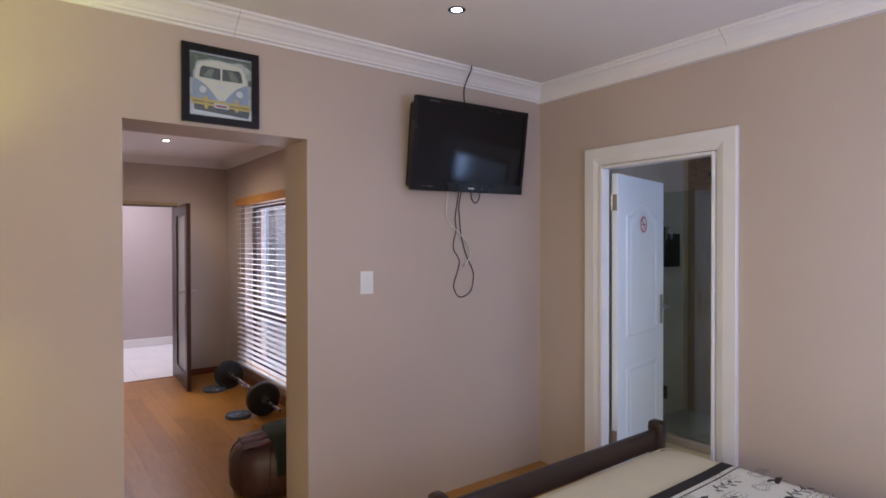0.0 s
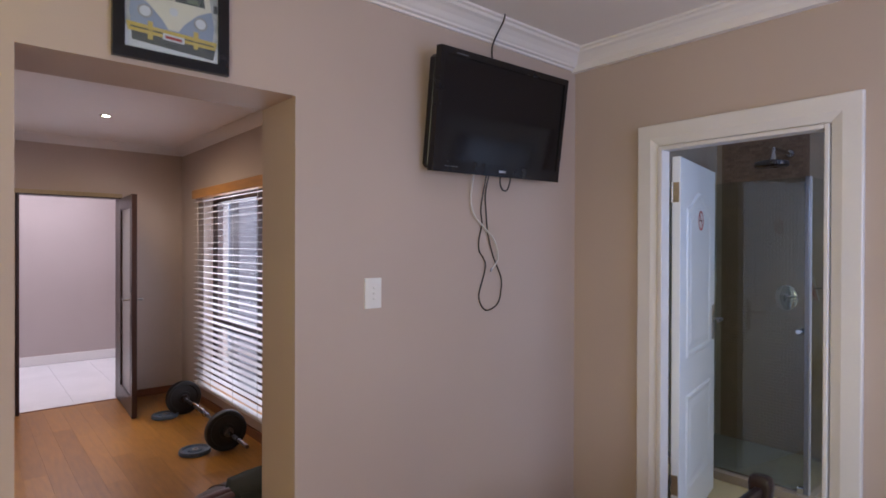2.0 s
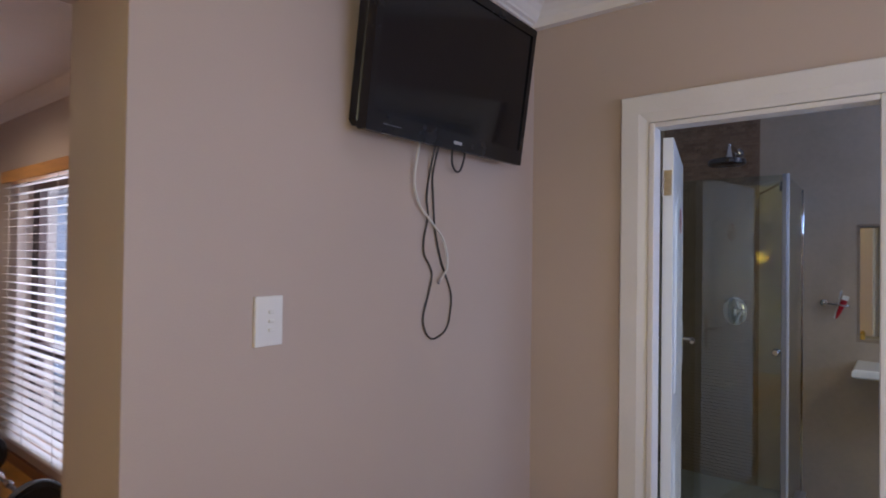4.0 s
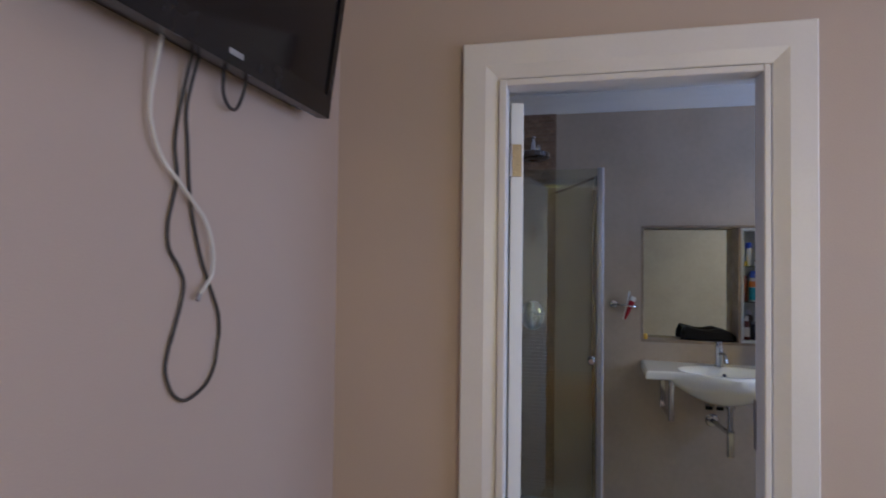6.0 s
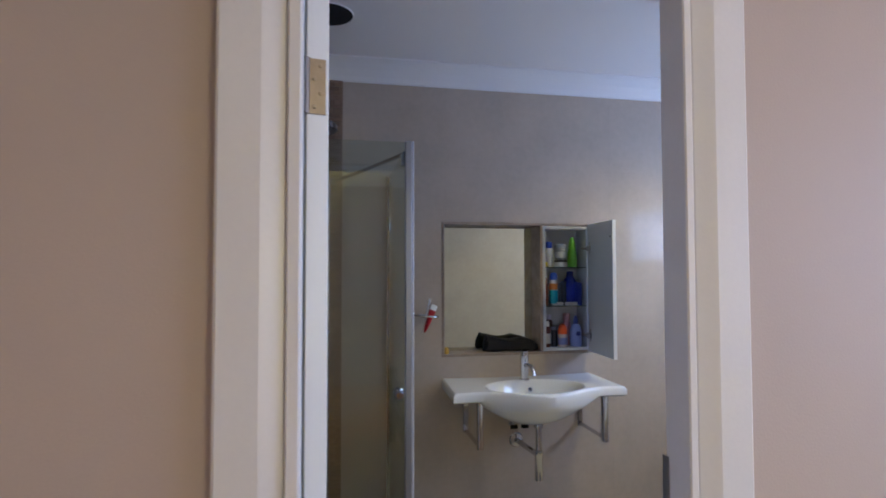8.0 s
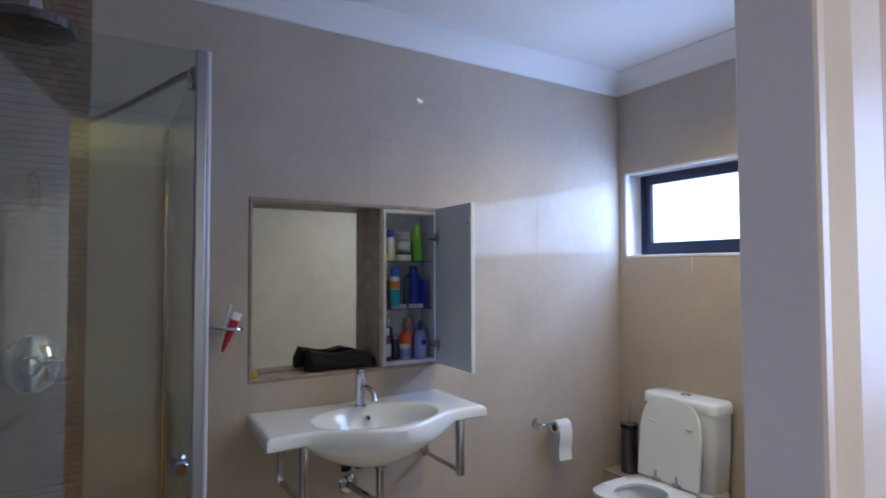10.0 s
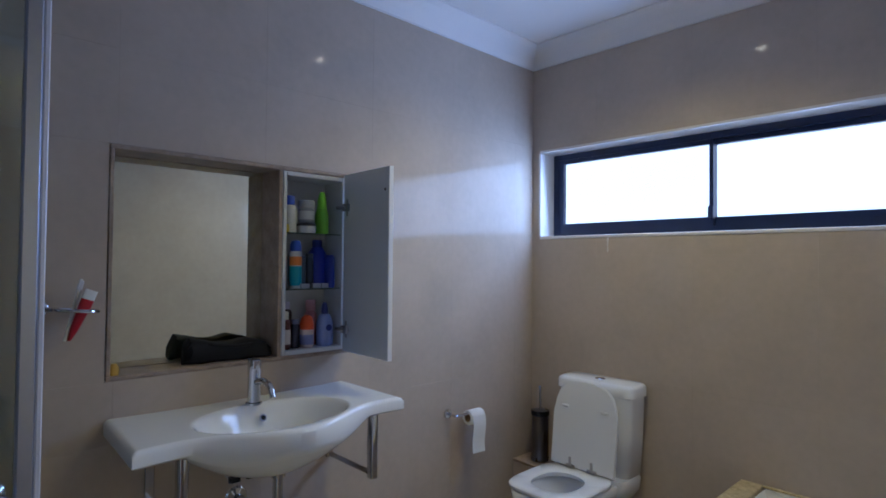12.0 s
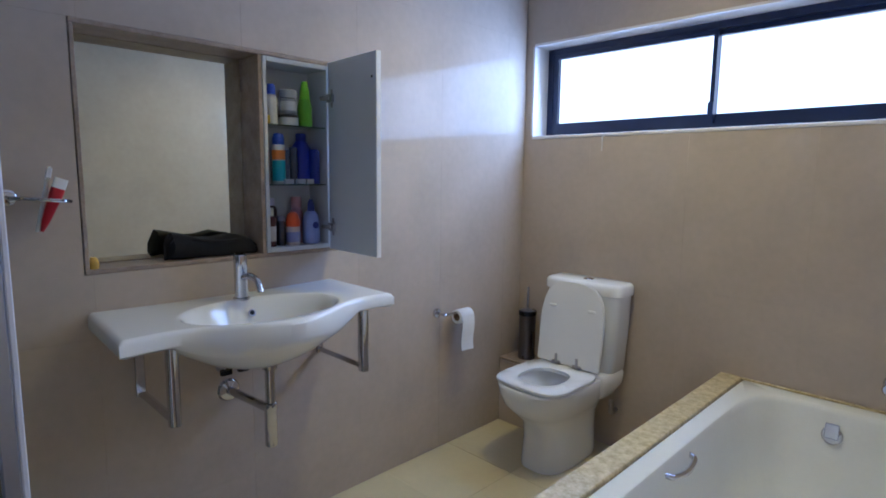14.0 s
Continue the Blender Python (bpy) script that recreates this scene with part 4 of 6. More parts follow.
lot = bottle("lotion_bottle", BXM - 0.018, 2.338, Z0, [(0, 0), (0.028, 0), (0.031, 0.006), (0.030, 0.09), (0.022, 0.118), (0.013, 0.125), (0, 0.125)], (0.26, 0.32, 0.62), (0.04, 0.05, 0.22), [(0, 0.122), (0.013, 0.122), (0.012, 0.150), (0.006, 0.170), (0, 0.171)], "pale blue lotion bottle with a navy pump cap", squash=1.12)
part("badge", lathe([(0, 0.0008), (0.013, 0.0008), (0.013, 0), (0, 0)], 20, m=pose(BXM - 0.0498, 2.338, Z0 + 0.072, 0, -90, 0)), plain("navy_badge", (0.02, 0.03, 0.20)), lot, "round navy badge")
# middle shelf
bottle("orange_can", BXM + 0.020, 2.508, Z1, cyl(0.020, 0.135), (0.30, 0.07, 0.03), (0.25, 0.06, 0.03), capp(0.016, 0.133, 0.155), "slim orange-red can behind the spray can")
spc = bottle("spray_can", BXM - 0.012, 2.466, Z1, cyl(0.0235, 0.150, 0.08, 0.8), (0.62, 0.62, 0.60), (0.03, 0.08, 0.50), [(0, 0.142), (0.022, 0.142), (0.022, 0.165), (0.016, 0.182), (0, 0.186)], "spray can with an orange and turquoise wrapper and blue cap", "spray can", band=(0.010, 0.085, 0.0239, (0.03, 0.36, 0.46)))
part("orange_band", lathe([(0.0240, 0.088), (0.0240, 0.122)], 20, m=pose(BXM - 0.012, 2.466, Z1)), plain("spray_orange", (0.70, 0.22, 0.03), 0.4), spc, "orange band", smooth=True)
bottle("grey_tube", BXM - 0.010, 2.437, Z1, cyl(0.015, 0.100, 0.1, 0.8), (0.07, 0.09, 0.12), (0.09, 0.11, 0.15), capp(0.015, 0.098, 0.125), "dark grey tube standing on its cap", "tube")
bottle("slim_tube", BXM - 0.014, 2.408, Z1, cyl(0.016, 0.120, 0.1, 0.8), (0.03, 0.04, 0.06), (0.05, 0.06, 0.08), capp(0.015, 0.118, 0.135), "slim near-black tube standing upright on the shelf", "tube")
bottle("tall_blue_bottle", BXM + 0.016, 2.356, Z1, cyl(0.043, 0.160, 0.3, 0.5), (0.012, 0.025, 0.32), (0.012, 0.02, 0.20), capp(0.020, 0.157, 0.190), "tall deep blue shampoo bottle")
bottle("blue_bottle", BXM - 0.022, 2.325, Z1, cyl(0.030, 0.130, 0.08, 0.8), (0.010, 0.022, 0.24), None, None, "deep blue flat bottle on the glass shelf", squash=0.7)
for y in (2.440, 2.390, 2.350):
    tagged(link("small_carton", box(BXM - 0.044, BXM - 0.030, y - 0.018, y + 0.018, Z1, Z1 + 0.018, 0.001), plain("small_carton", (0.45, 0.46, 0.50))), "tiny pale carton lying on the glass shelf", "carton", "toiletries in the cabinet")
# top shelf
bottle("blue_capped_bottle", BXM - 0.005, 2.488, Z2, cyl(0.020, 0.110), (0.55, 0.56, 0.60), (0.02, 0.06, 0.50), capp(0.018, 0.106, 0.142), "white roll-on bottle with a bright blue cap")
bottle("yellow_tub", BXM - 0.030, 2.520, Z2, cyl(0.014, 0.030, 0.1, 0.9), (0.62, 0.48, 0.05), None, None, "tiny yellow tub on the top shelf", "tub")
bottle("flat_jar", BXM - 0.016, 2.424, Z2, cyl(0.036, 0.030, 0.1, 0.95), (0.60, 0.60, 0.58), (0.02, 0.02, 0.025), capp(0.037, 0.027, 0.040), "flat white jar with a black lid", "jar")
bottle("cream_jar", BXM - 0.014, 2.424, Z2 + 0.0405, cyl(0.031, 0.060, 0.1, 0.95), (0.20, 0.22, 0.25), (0.30, 0.32, 0.36), capp(0.032, 0.058, 0.088), "grey cream jar stacked on a flat jar", "jar", band=(0.012, 0.045, 0.0316, (0.42, 0.44, 0.48)))
bottle("green_bottle", BXM - 0.010, 2.352, Z2, [(0, 0), (0.030, 0), (0.033, 0.01), (0.031, 0.075), (0.024, 0.10), (0, 0.10)], (0.17, 0.46, 0.02), (0.22, 0.60, 0.02), [(0, 0.098), (0.024, 0.098), (0.021, 0.130), (0.012, 0.166), (0, 0.168)], "bright green conditioner bottle", squash=0.8)


# ---- things on the niche shelf ----
def bag():
    sec = [(0.0, 0.020, 0.026), (0.05, 0.036, 0.043), (0.18, 0.036, 0.040), (0.34, 0.038, 0.034), (0.5, 0.042, 0.033), (0.66, 0.038, 0.038), (0.80, 0.044, 0.034), (0.92, 0.040, 0.027), (1.0, 0.020, 0.014)]
    rings = []
    for i, (t, hx, hz) in enumerate(sec):
        y = 2.868 - t * 0.305
        rings.append([Vector((MW + 0.058 + p.x + 0.004 * math.sin(7 * i + k), y + 0.006 * math.sin(3 * k + i), NZ0 + 0.015 + hz + p.y + 0.002 * math.sin(5 * k + 2 * i))) for k, p in enumerate(ring(0, 0, 0, hx, hz, 3.4, 20))])
    return loft(rings)


bg = tagged(link("toilet_bag", bag(), M_BLACKCLOTH, smooth=True), "crumpled black cloth toilet bag lying in the niche", "bag")
part("strap", tube([(MW + 0.025, 2.80, NZ0 + 0.082), (MW + 0.018, 2.76, NZ0 + 0.074), (MW + 0.016, 2.70, NZ0 + 0.068), (MW + 0.020, 2.64, NZ0 + 0.070)], 0.006, 8, 6), M_BLACKCLOTH, bg)
tagged(link("yellow_soap", loft([ring(MW + 0.024, 3.082, NZ0 + 0.0145 + z, hx, hy, 3, 16) for z, hx, hy in ((0, 0.014, 0.012), (0.012, 0.017, 0.014), (0.024, 0.015, 0.012), (0.034, 0.008, 0.007))]), plain("yellow_soap", (0.62, 0.40, 0.06), 0.5), smooth=True), "small yellow soap piece in the niche corner", "soap")

# ---- wash basin ----
def basin():
    """Wide console basin: flat wings, a bulging front and a sunk bowl."""
    cy, hw, top = 2.690, 0.438, 0.915
    nu, nv = 128, 52

    def depth(u):
        b = 0.5 * (1 + math.cos(math.pi * min(1, abs(u) / 0.76)))
        return 0.345 + 0.112 * b + 0.012 * abs(u) ** 6

    def halfw(v):
        return hw * (1 - 0.035 * (1 - v)) 
    bm = bmesh.new()
    tops, bots = [], []
    for i in range(nu + 1):
        u = -1 + 2 * i / nu
        d = depth(u)
        tr, br = [], []
        for j in range(nv + 1):
            v = j / nv
            x = MW - 0.002 - d * v
            y = cy + u * halfw(v)
            dv = d * v
            bowl = ((u * hw) / 0.255) ** 2 + ((dv - 0.250) / 0.165) ** 2
            sink = 0.0
            if bowl < 1:
                s = 1 - bowl
                q = min(1, s / 0.62)
                sink = 0.125 * (0.35 * q + 0.65 * q * q * (3 - 2 * q))
            edge = min((1 - abs(u)) * hw, d - dv)
            rnd = 0.012 * (1 - min(1, edge / 0.014)) ** 2
            lift = 0.006 * (1 - v) * abs(u) ** 2
            tr.append(bm.verts.new((x, y, top + lift - sink - rnd)))
            belly = max(0.0, 1 - ((u * hw) / 0.335) ** 2 - ((dv - 0.225) / 0.250) ** 2)
            zb = top - 0.050 - 0.142 * belly ** 1.15 + 0.010 * (1 - min(1, edge / 0.02)) ** 2
            br.append(bm.verts.new((x, y, zb)))
        tops.append(tr)
        bots.append(br)
    for g, flip in ((tops, 0), (bots, 1)):
        for i in range(nu):
            for j in range(nv):
                bm.faces.new((g[i][j], g[i + 1][j], g[i + 1][j + 1], g[i][j + 1]))
    for i in range(nu):
        for j in (0, nv):
            bm.faces.new((tops[i][j], tops[i + 1][j], bots[i + 1][j], bots[i][j]))
    for j in range(nv):
        for i in (0, nu):
            bm.faces.new((tops[i][j], tops[i][j + 1], bots[i][j + 1], bots[i][j]))
    return bm


bs = thing("wash_basin", (6.1, 2.69, 0.72), "wide white ceramic basin with flat wings, fixed to the wall", "basin")
bowl = part("basin_body", basin(), M_CERAM, bs, smooth=True)
for poly in bowl.data.polygons:
    poly.use_smooth = True
part("overflow_ring", lathe([(0.0, 0.001), (0.008, 0.001), (0.0085, 0.003), (0.0125, 0.003), (0.0125, -0.002)], 20, m=pose(6.180, 2.668, 0.869, 0, -60, 0)), M_CHROME, bowl, "chrome overflow ring", smooth=True)
# black disc stands in for the shade inside the overflow hole
part("overflow_hole_disc", lathe([(0, 0.0018), (0.0085, 0.0018)], 16, m=pose(6.180, 2.668, 0.869, 0, -60, 0)), M_BLACKP, bowl, "flat black disc standing in for the overflow hole's shade")
part("waste", lathe([(0, 0.002), (0.012, 0.002), (0.022, 0.004), (0.026, 0.0)], 20, m=pose(6.04, 2.69, 0.790)), M_CHROME, bowl, "chrome waste")


def bracket(y):
    """Square chrome towel-rail bracket under a wing."""
    b = part("bracket", tube([(MW - 0.001, y, 0.648), (6.03, y, 0.648)], 0.0125, 4, curved=False), M_CHROME, bs, "square chrome support bracket")
    part("upright", loft([ring(6.009, y, z, 0.018, 0.016, 3.0, 24) for z in (0.635, 0.640, 0.871, 0.872)]), M_CHROME, b, smooth=True)
    part("wall_strip", box(MW - 0.012, MW - 0.0005, y - 0.014, y + 0.014, 0.635, 0.868, 0.002), M_CHROME, b)


bracket(2.985)
bracket(2.338)

tap = thing("basin_mixer_tap", (6.195, 2.69, 0.914), "chrome single-lever mixer tap on the basin", "tap")
part("tap_body", lathe([(0, 0), (0.027, 0), (0.027, 0.006), (0.0215, 0.009), (0.0215, 0.100), (0.0222, 0.102), (0.0222, 0.146), (0.018, 0.150), (0, 0.151)], 24, m=pose(6.205, 2.69, 0.915)), M_CHROME, tap, smooth=True)
part("spout", tube([(6.195, 2.690, 0.990), (6.145, 2.686, 1.000), (6.105, 2.682, 0.988), (6.088, 2.680, 0.955)], 0.0105, 14, 8), M_CHROME, tap, smooth=True)
part("lever", tube([(6.205, 2.69, 1.052), (6.228, 2.69, 1.056), (6.245, 2.69, 1.060)], 0.005, 10, 5), M_CHROME, tap, smooth=True)

trap = thing("basin_waste_trap", (6.15, 2.64, 0.50), "chrome bottle trap and waste pipe under the basin", "pipe")
part("tail_pipe", lathe([(0, 0), (0.016, 0), (0.016, 0.20), (0, 0.20)], 18, m=pose(6.085, 2.66, 0.52)), M_CHROME, trap, smooth=True)
part("collar", lathe([(0, 0), (0.024, 0), (0.025, 0.012), (0.025, 0.026), (0.020, 0.032), (0, 0.032)], 18, m=pose(6.085, 2.66, 0.700)), M_CHROME, trap, smooth=True)
part("trap_cup", lathe([(0, 0), (0.017, 0), (0.0205, 0.004), (0.0205, 0.125), (0.022, 0.128), (0.022, 0.146), (0.016, 0.150), (0, 0.150)], 20, m=pose(6.085, 2.66, 0.435)), M_CHROME, trap, smooth=True)
part("waste_arm", tube([(6.085, 2.66, 0.560), (6.16, 2.675, 0.566), (MW - 0.002, 2.705, 0.578)], 0.0145, 14, 6), M_CHROME, trap, smooth=True)
part("wall_flange", lathe([(0.014, 0.012), (0.034, 0.008), (0.040, 0.0), (0.014, 0.0), (0.014, 0.012)], 24, m=pose(MW - 0.0005, 2.705, 0.578, 0, -90, 0)), M_CHROME, trap, smooth=True)
for y in (2.735, 2.675):
    v = thing("stop_valve", (MW - 0.03, y, 0.68), "small dark angle valve with a supply hose to the tap", "valve", "valves under the basin")
    part("valve_body", lathe([(0, 0), (0.012, 0), (0.012, 0.03), (0.008, 0.034), (0.008, 0.05), (0, 0.05)], 14, m=pose(MW - 0.0005, y, 0.665, 0, -90, 0)), M_STEEL, v, smooth=True)
    part("valve_handle", loft([ring(MW - 0.056, y, z, 0.012, 0.020, 3, 14) for z in (0.655, 0.672)]), M_BLACKP, v)
    part("supply_hose", tube([(MW - 0.04, y, 0.676), (MW - 0.06, y, 0.72), (MW - 0.075, y - 0.005, 0.77), (MW - 0.085, 2.70, 0.84)], 0.006, 8, 5), M_STEEL, v, smooth=True)


# ---- toothbrush holder, paper holder ----
th = thing("toothbrush_holder", (MW - 0.05, 3.20, 1.25), "chrome ring holder on the wall", "holder")
part("wall_boss", lathe([(0, 0), (0.021, 0), (0.021, 0.010), (0.013, 0.014), (0, 0.014)], 20, m=pose(MW - 0.0005, 3.276, 1.259, 0, -90, 0)), M_CHROME, th, smooth=True)
part("arm", tube([(MW - 0.012, 3.276, 1.259), (MW - 0.030, 3.274, 1.258), (MW - 0.044, 3.252, 1.257)], 0.0055, 10, 5), M_CHROME, th, smooth=True)
part("ring", tube([(MW - 0.045 + 0.032 * math.cos(a * math.pi / 8), 3.196 + 0.054 * math.sin(a * math.pi / 8), 1.253 + 0.005 * math.sin(a * math.pi / 8)) for a in range(17)], 0.005, 8, 3), M_CHROME, th, smooth=True)
tpm = pose(MW - 0.045, 3.212, 1.169, 20.5, -3, 0)
tp = thing("toothpaste_tube", (MW - 0.045, 3.212, 1.169), "red and white toothpaste tube standing in the ring holder", "tube")
part("tube_red", loft([ring(0, 0, z, hx, hy, 2.4, 18) for z, hx, hy in ((0.0, 0.004, 0.004), (0.03, 0.009, 0.010), (0.07, 0.012, 0.013), (0.105, 0.011, 0.0165), (0.122, 0.008, 0.0165))]), plain("tube_red", (0.42, 0.008, 0.02), 0.35), tp, smooth=True, m=tpm.copy())
part("tube_white", loft([ring(0, 0, z, hx, hy, 2.4, 18) for z, hx, hy in ((0.1222, 0.008, 0.0165), (0.138, 0.004, 0.0165), (0.150, 0.0015, 0.0165))]), M_WPLAST, tp, smooth=True, m=tpm.copy())
tbm = pose(MW - 0.040, 3.222, 1.168, 13, 0, 0)
tb = thing("toothbrush", (MW - 0.040, 3.222, 1.168), "pale toothbrush leaning in the ring holder", "toothbrush")
part("handle", tube([(0, 0, 0), (0.002, 0, 0.09), (0, 0.001, 0.13), (0, 0.002, 0.178)], 0.0045, 8, 5), M_WPLAST, tb, smooth=True, m=tbm.copy())
part("bristles", box(-0.016, -0.003, -0.004, 0.008, 0.146, 0.174, 0.001), plain("bristle_white", (0.70, 0.70, 0.74)), tb, m=tbm.copy())

ph = thing("paper_holder", (MW - 0.04, 1.62, 0.66), "chrome paper holder on the tiled wall", "holder")
part("wall_boss", lathe([(0, 0), (0.022, 0), (0.022, 0.010), (0.013, 0.014), (0, 0.014)], 18, m=pose(MW - 0.0005, 1.690, 0.682, 0, -90, 0)), M_CHROME, ph, smooth=True)
part("arm", tube([(MW - 0.012, 1.690, 0.682), (MW - 0.055, 1.690, 0.682), (MW - 0.065, 1.680, 0.682), (MW - 0.065, 1.515, 0.682)], 0.0065, 10, 5), M_CHROME, ph, smooth=True)
tr = thing("toilet_roll", (MW - 0.065, 1.572, 0.682), "white toilet roll with its end hanging down", "toilet roll")
part("roll", lathe([(0.020, -0.044), (0.033, -0.044), (0.0345, -0.041), (0.0345, 0.041), (0.033, 0.044), (0.020, 0.044), (0.020, -0.044)], 28, m=pose(MW - 0.065, 1.572, 0.662, 90, 0, 0)), M_PAPER, tr, smooth=True)
part("core", lathe([(0.0175, -0.0445), (0.0198, -0.0445), (0.0198, 0.0445), (0.0175, 0.0445), (0.0175, -0.0445)], 18, m=pose(MW - 0.065, 1.572, 0.662, 90, 0, 0)), M_CARD, tr, smooth=True)
bm = bmesh.new()
prev = None
for k in range(9):
    z = 0.668 - 0.170 * k / 8
    x = MW - 0.1005 - 0.004 * math.sin(k * 0.8)
    cur = [bm.verts.new((x + dx, y, z + (0.004 if y > 1.57 else 0))) for y in (1.530, 1.614) for dx in (0, 0.0012)]
    if prev:
        for a, b in ((0, 1), (1, 3), (3, 2), (2, 0)):
            bm.faces.new((prev[a], prev[b], cur[b], cur[a]))
    prev = cur
part("hanging_end", bm, M_PAPER, tr)


# ---- toilet ----
TX = 5.842
wc = thing("toilet", (TX, 1.35, 0), "white close-coupled toilet with its lid up", "toilet")
ped = [(0.0, 1.300, 0.112, 0.215, 3.2), (0.02, 1.300, 0.114, 0.217, 3.2), (0.14, 1.298, 0.110, 0.212, 3.0), (0.22, 1.300, 0.114, 0.225, 2.8), (0.27, 1.320, 0.140, 0.262, 2.7), (0.32, 1.345, 0.166, 0.288, 2.8), (0.37, 1.352, 0.177, 0.292, 3.2), (0.402, 1.354, 0.178, 0.290, 3.6), (0.410, 1.354, 0.172, 0.284, 3.6)]
inn = [(0.410, 1.42, 0.118, 0.150, 2.3), (0.402, 1.42, 0.112, 0.144, 2.3), (0.34, 1.42, 0.096, 0.120, 2.2), (0.27, 1.40, 0.066, 0.085, 2.1), (0.22, 1.38, 0.035, 0.04, 2.0)]
part("pan", loft([ring(TX, cy, z, hx, hy, e, 48) for z, cy, hx, hy, e in ped + inn], cap0=True, cap1=True), M_CERAM, wc, smooth=True)
part("water", loft([ring(TX, 1.40, 0.268 + dz, 0.068, 0.088, 2.1, 32) for dz in (0, 0.002)]), M_WATER, wc)
seat = [(0.413, 0.176, 0.196, 4.2), (0.417, 0.180, 0.200, 4.2), (0.428, 0.180, 0.200, 4.2), (0.434, 0.173, 0.193, 4.2)]
hole = [(0.434, 0.112, 0.128, 2.4), (0.430, 0.104, 0.120, 2.4), (0.414, 0.106, 0.122, 2.4)]
part("seat", loft([ring(TX, 1.432, z, hx, hy, e, 48) for z, hx, hy, e in seat] + [ring(TX, 1.448, z, hx, hy, e, 48) for z, hx, hy, e in hole] + [ring(TX, 1.432, 0.413, 0.176, 0.196, 4.2, 48)], cap0=False, cap1=False), M_CERAM, wc, smooth=True)
LIDM = pose(TX, 1.260, 0.438, 96.5, 0, 0)
lid_out = [(s * a, b) for s, pts in ((1, [(0.170, 0.0), (0.168, 0.24), (0.160, 0.30), (0.143, 0.345), (0.115, 0.375), (0.075, 0.391), (0.03, 0.397)]), (-1, [(0.03, 0.397), (0.075, 0.391), (0.115, 0.375), (0.143, 0.345), (0.160, 0.30), (0.168, 0.24), (0.170, 0.0)])) for a, b in pts]
bml = prism(lid_out, -0.006, 0.010, "z")
bmesh.ops.bevel(bml, geom=[e for e in bml.edges], offset=0.004, segments=2, affect="EDGES")
lid = part("lid", bml, M_CERAM, wc, "raised lid", m=LIDM.copy())
for x in (-0.105, 0.105):
    part("rubber_bumper", loft([ring(x, 0.275, z, hx, hy, 4, 14) for z, hx, hy in ((-0.0065, 0.020, 0.007), (-0.013, 0.016, 0.004))][::-1]), M_CERAM, lid, m=LIDM @ pose(0, 0, 0))
for x in (TX - 0.057, TX + 0.057):
    h = part("seat_hinge", lathe([(0, -0.022), (0.009, -0.022), (0.009, 0.022), (0, 0.022)], 12, m=pose(x, 1.264, 0.442, 0, 90, 0)), M_STEEL, wc, "steel seat hinge", smooth=True)
    part("hinge_strap", box(x - 0.006, x + 0.006, 1.268, 1.273, 0.436, 0.486, 0.001), M_STEEL, h)
part("shelf", loft([ring(TX - 0.010, 1.150, z, hx, hy, 6, 40) for z, hx, hy in ((0.30, 0.15, 0.07), (0.36, 0.188, 0.108), (0.41, 0.192, 0.110), (0.425, 0.186, 0.104))]), M_CERAM, wc, smooth=True)
part("cistern", loft([ring(TX - 0.020, 1.122, z, hx, hy, 6, 44) for z, hx, hy in ((0.42, 0.170, 0.074), (0.43, 0.178, 0.080), (0.60, 0.188, 0.083), (0.785, 0.194, 0.084))]), M_CERAM, wc, smooth=True)
cl = part("cistern_lid", loft([ring(TX - 0.020, 1.124, z, hx, hy, 6, 44) for z, hx, hy in ((0.786, 0.196, 0.084), (0.790, 0.205, 0.0865), (0.828, 0.205, 0.0865), (0.840, 0.198, 0.080), (0.845, 0.185, 0.068))]), M_CERAM, wc, smooth=True)
part("flush_button", lathe([(0, 0.005), (0.014, 0.005), (0.016, 0.003), (0.023, 0.003), (0.025, 0.0)], 22, m=pose(TX - 0.02, 1.130, 0.845)), M_CHROME, cl, "chrome flush button", smooth=True)
part("inlet_valve", tube([(TX - 0.15, WW + 0.002, 0.20), (TX - 0.15, 1.09, 0.20), (TX - 0.15, 1.09, 0.26)], 0.012, 10, 4), M_STEEL, wc, "steel water inlet", smooth=True)

# boxed ledge in the corner with the brush on it
tagged(link("corner_ledge", box(6.09, MW - 0.001, WW + 0.001, 1.20, 0, 0.345, 0.003), M_TILE), "low tiled ledge boxed into the corner", "ledge", kind="structure")
tagged(link("ledge_capping", box(6.085, MW - 0.001, WW + 0.001, 1.205, 0.346, 0.360, 0.003), M_TRAV), "travertine slab capping the corner ledge", "ledge", kind="structure")
br = thing("toilet_brush", (6.185, 1.115, 0.36), "toilet brush in a dark steel cylinder on the corner ledge", "toilet brush")
part("canister", lathe([(0, 0), (0.044, 0), (0.046, 0.004), (0.046, 0.018), (0.0445, 0.020), (0.0445, 0.238), (0.046, 0.240), (0.046, 0.258), (0.042, 0.262), (0.012, 0.264), (0, 0.264)], 28, m=pose(6.185, 1.115, 0.361)), M_DARKSTEEL, br, smooth=True)
part("rim_band", lathe([(0.0462, 0.236), (0.0475, 0.238), (0.0475, 0.258), (0.0462, 0.260)], 28, m=pose(6.185, 1.115, 0.361)), M_BLACKP, br, "black rim", smooth=True)
part("handle", tube([(6.185, 1.115, 0.62), (6.187, 1.115, 0.735)], 0.0075, 10, curved=False), M_CHROME, br, smooth=True)
part("knob", lathe([(0, 0), (0.007, 0.002), (0.008, 0.010), (0.005, 0.016), (0, 0.017)], 14, m=pose(6.187, 1.115, 0.733)), M_CHROME, br, smooth=True)

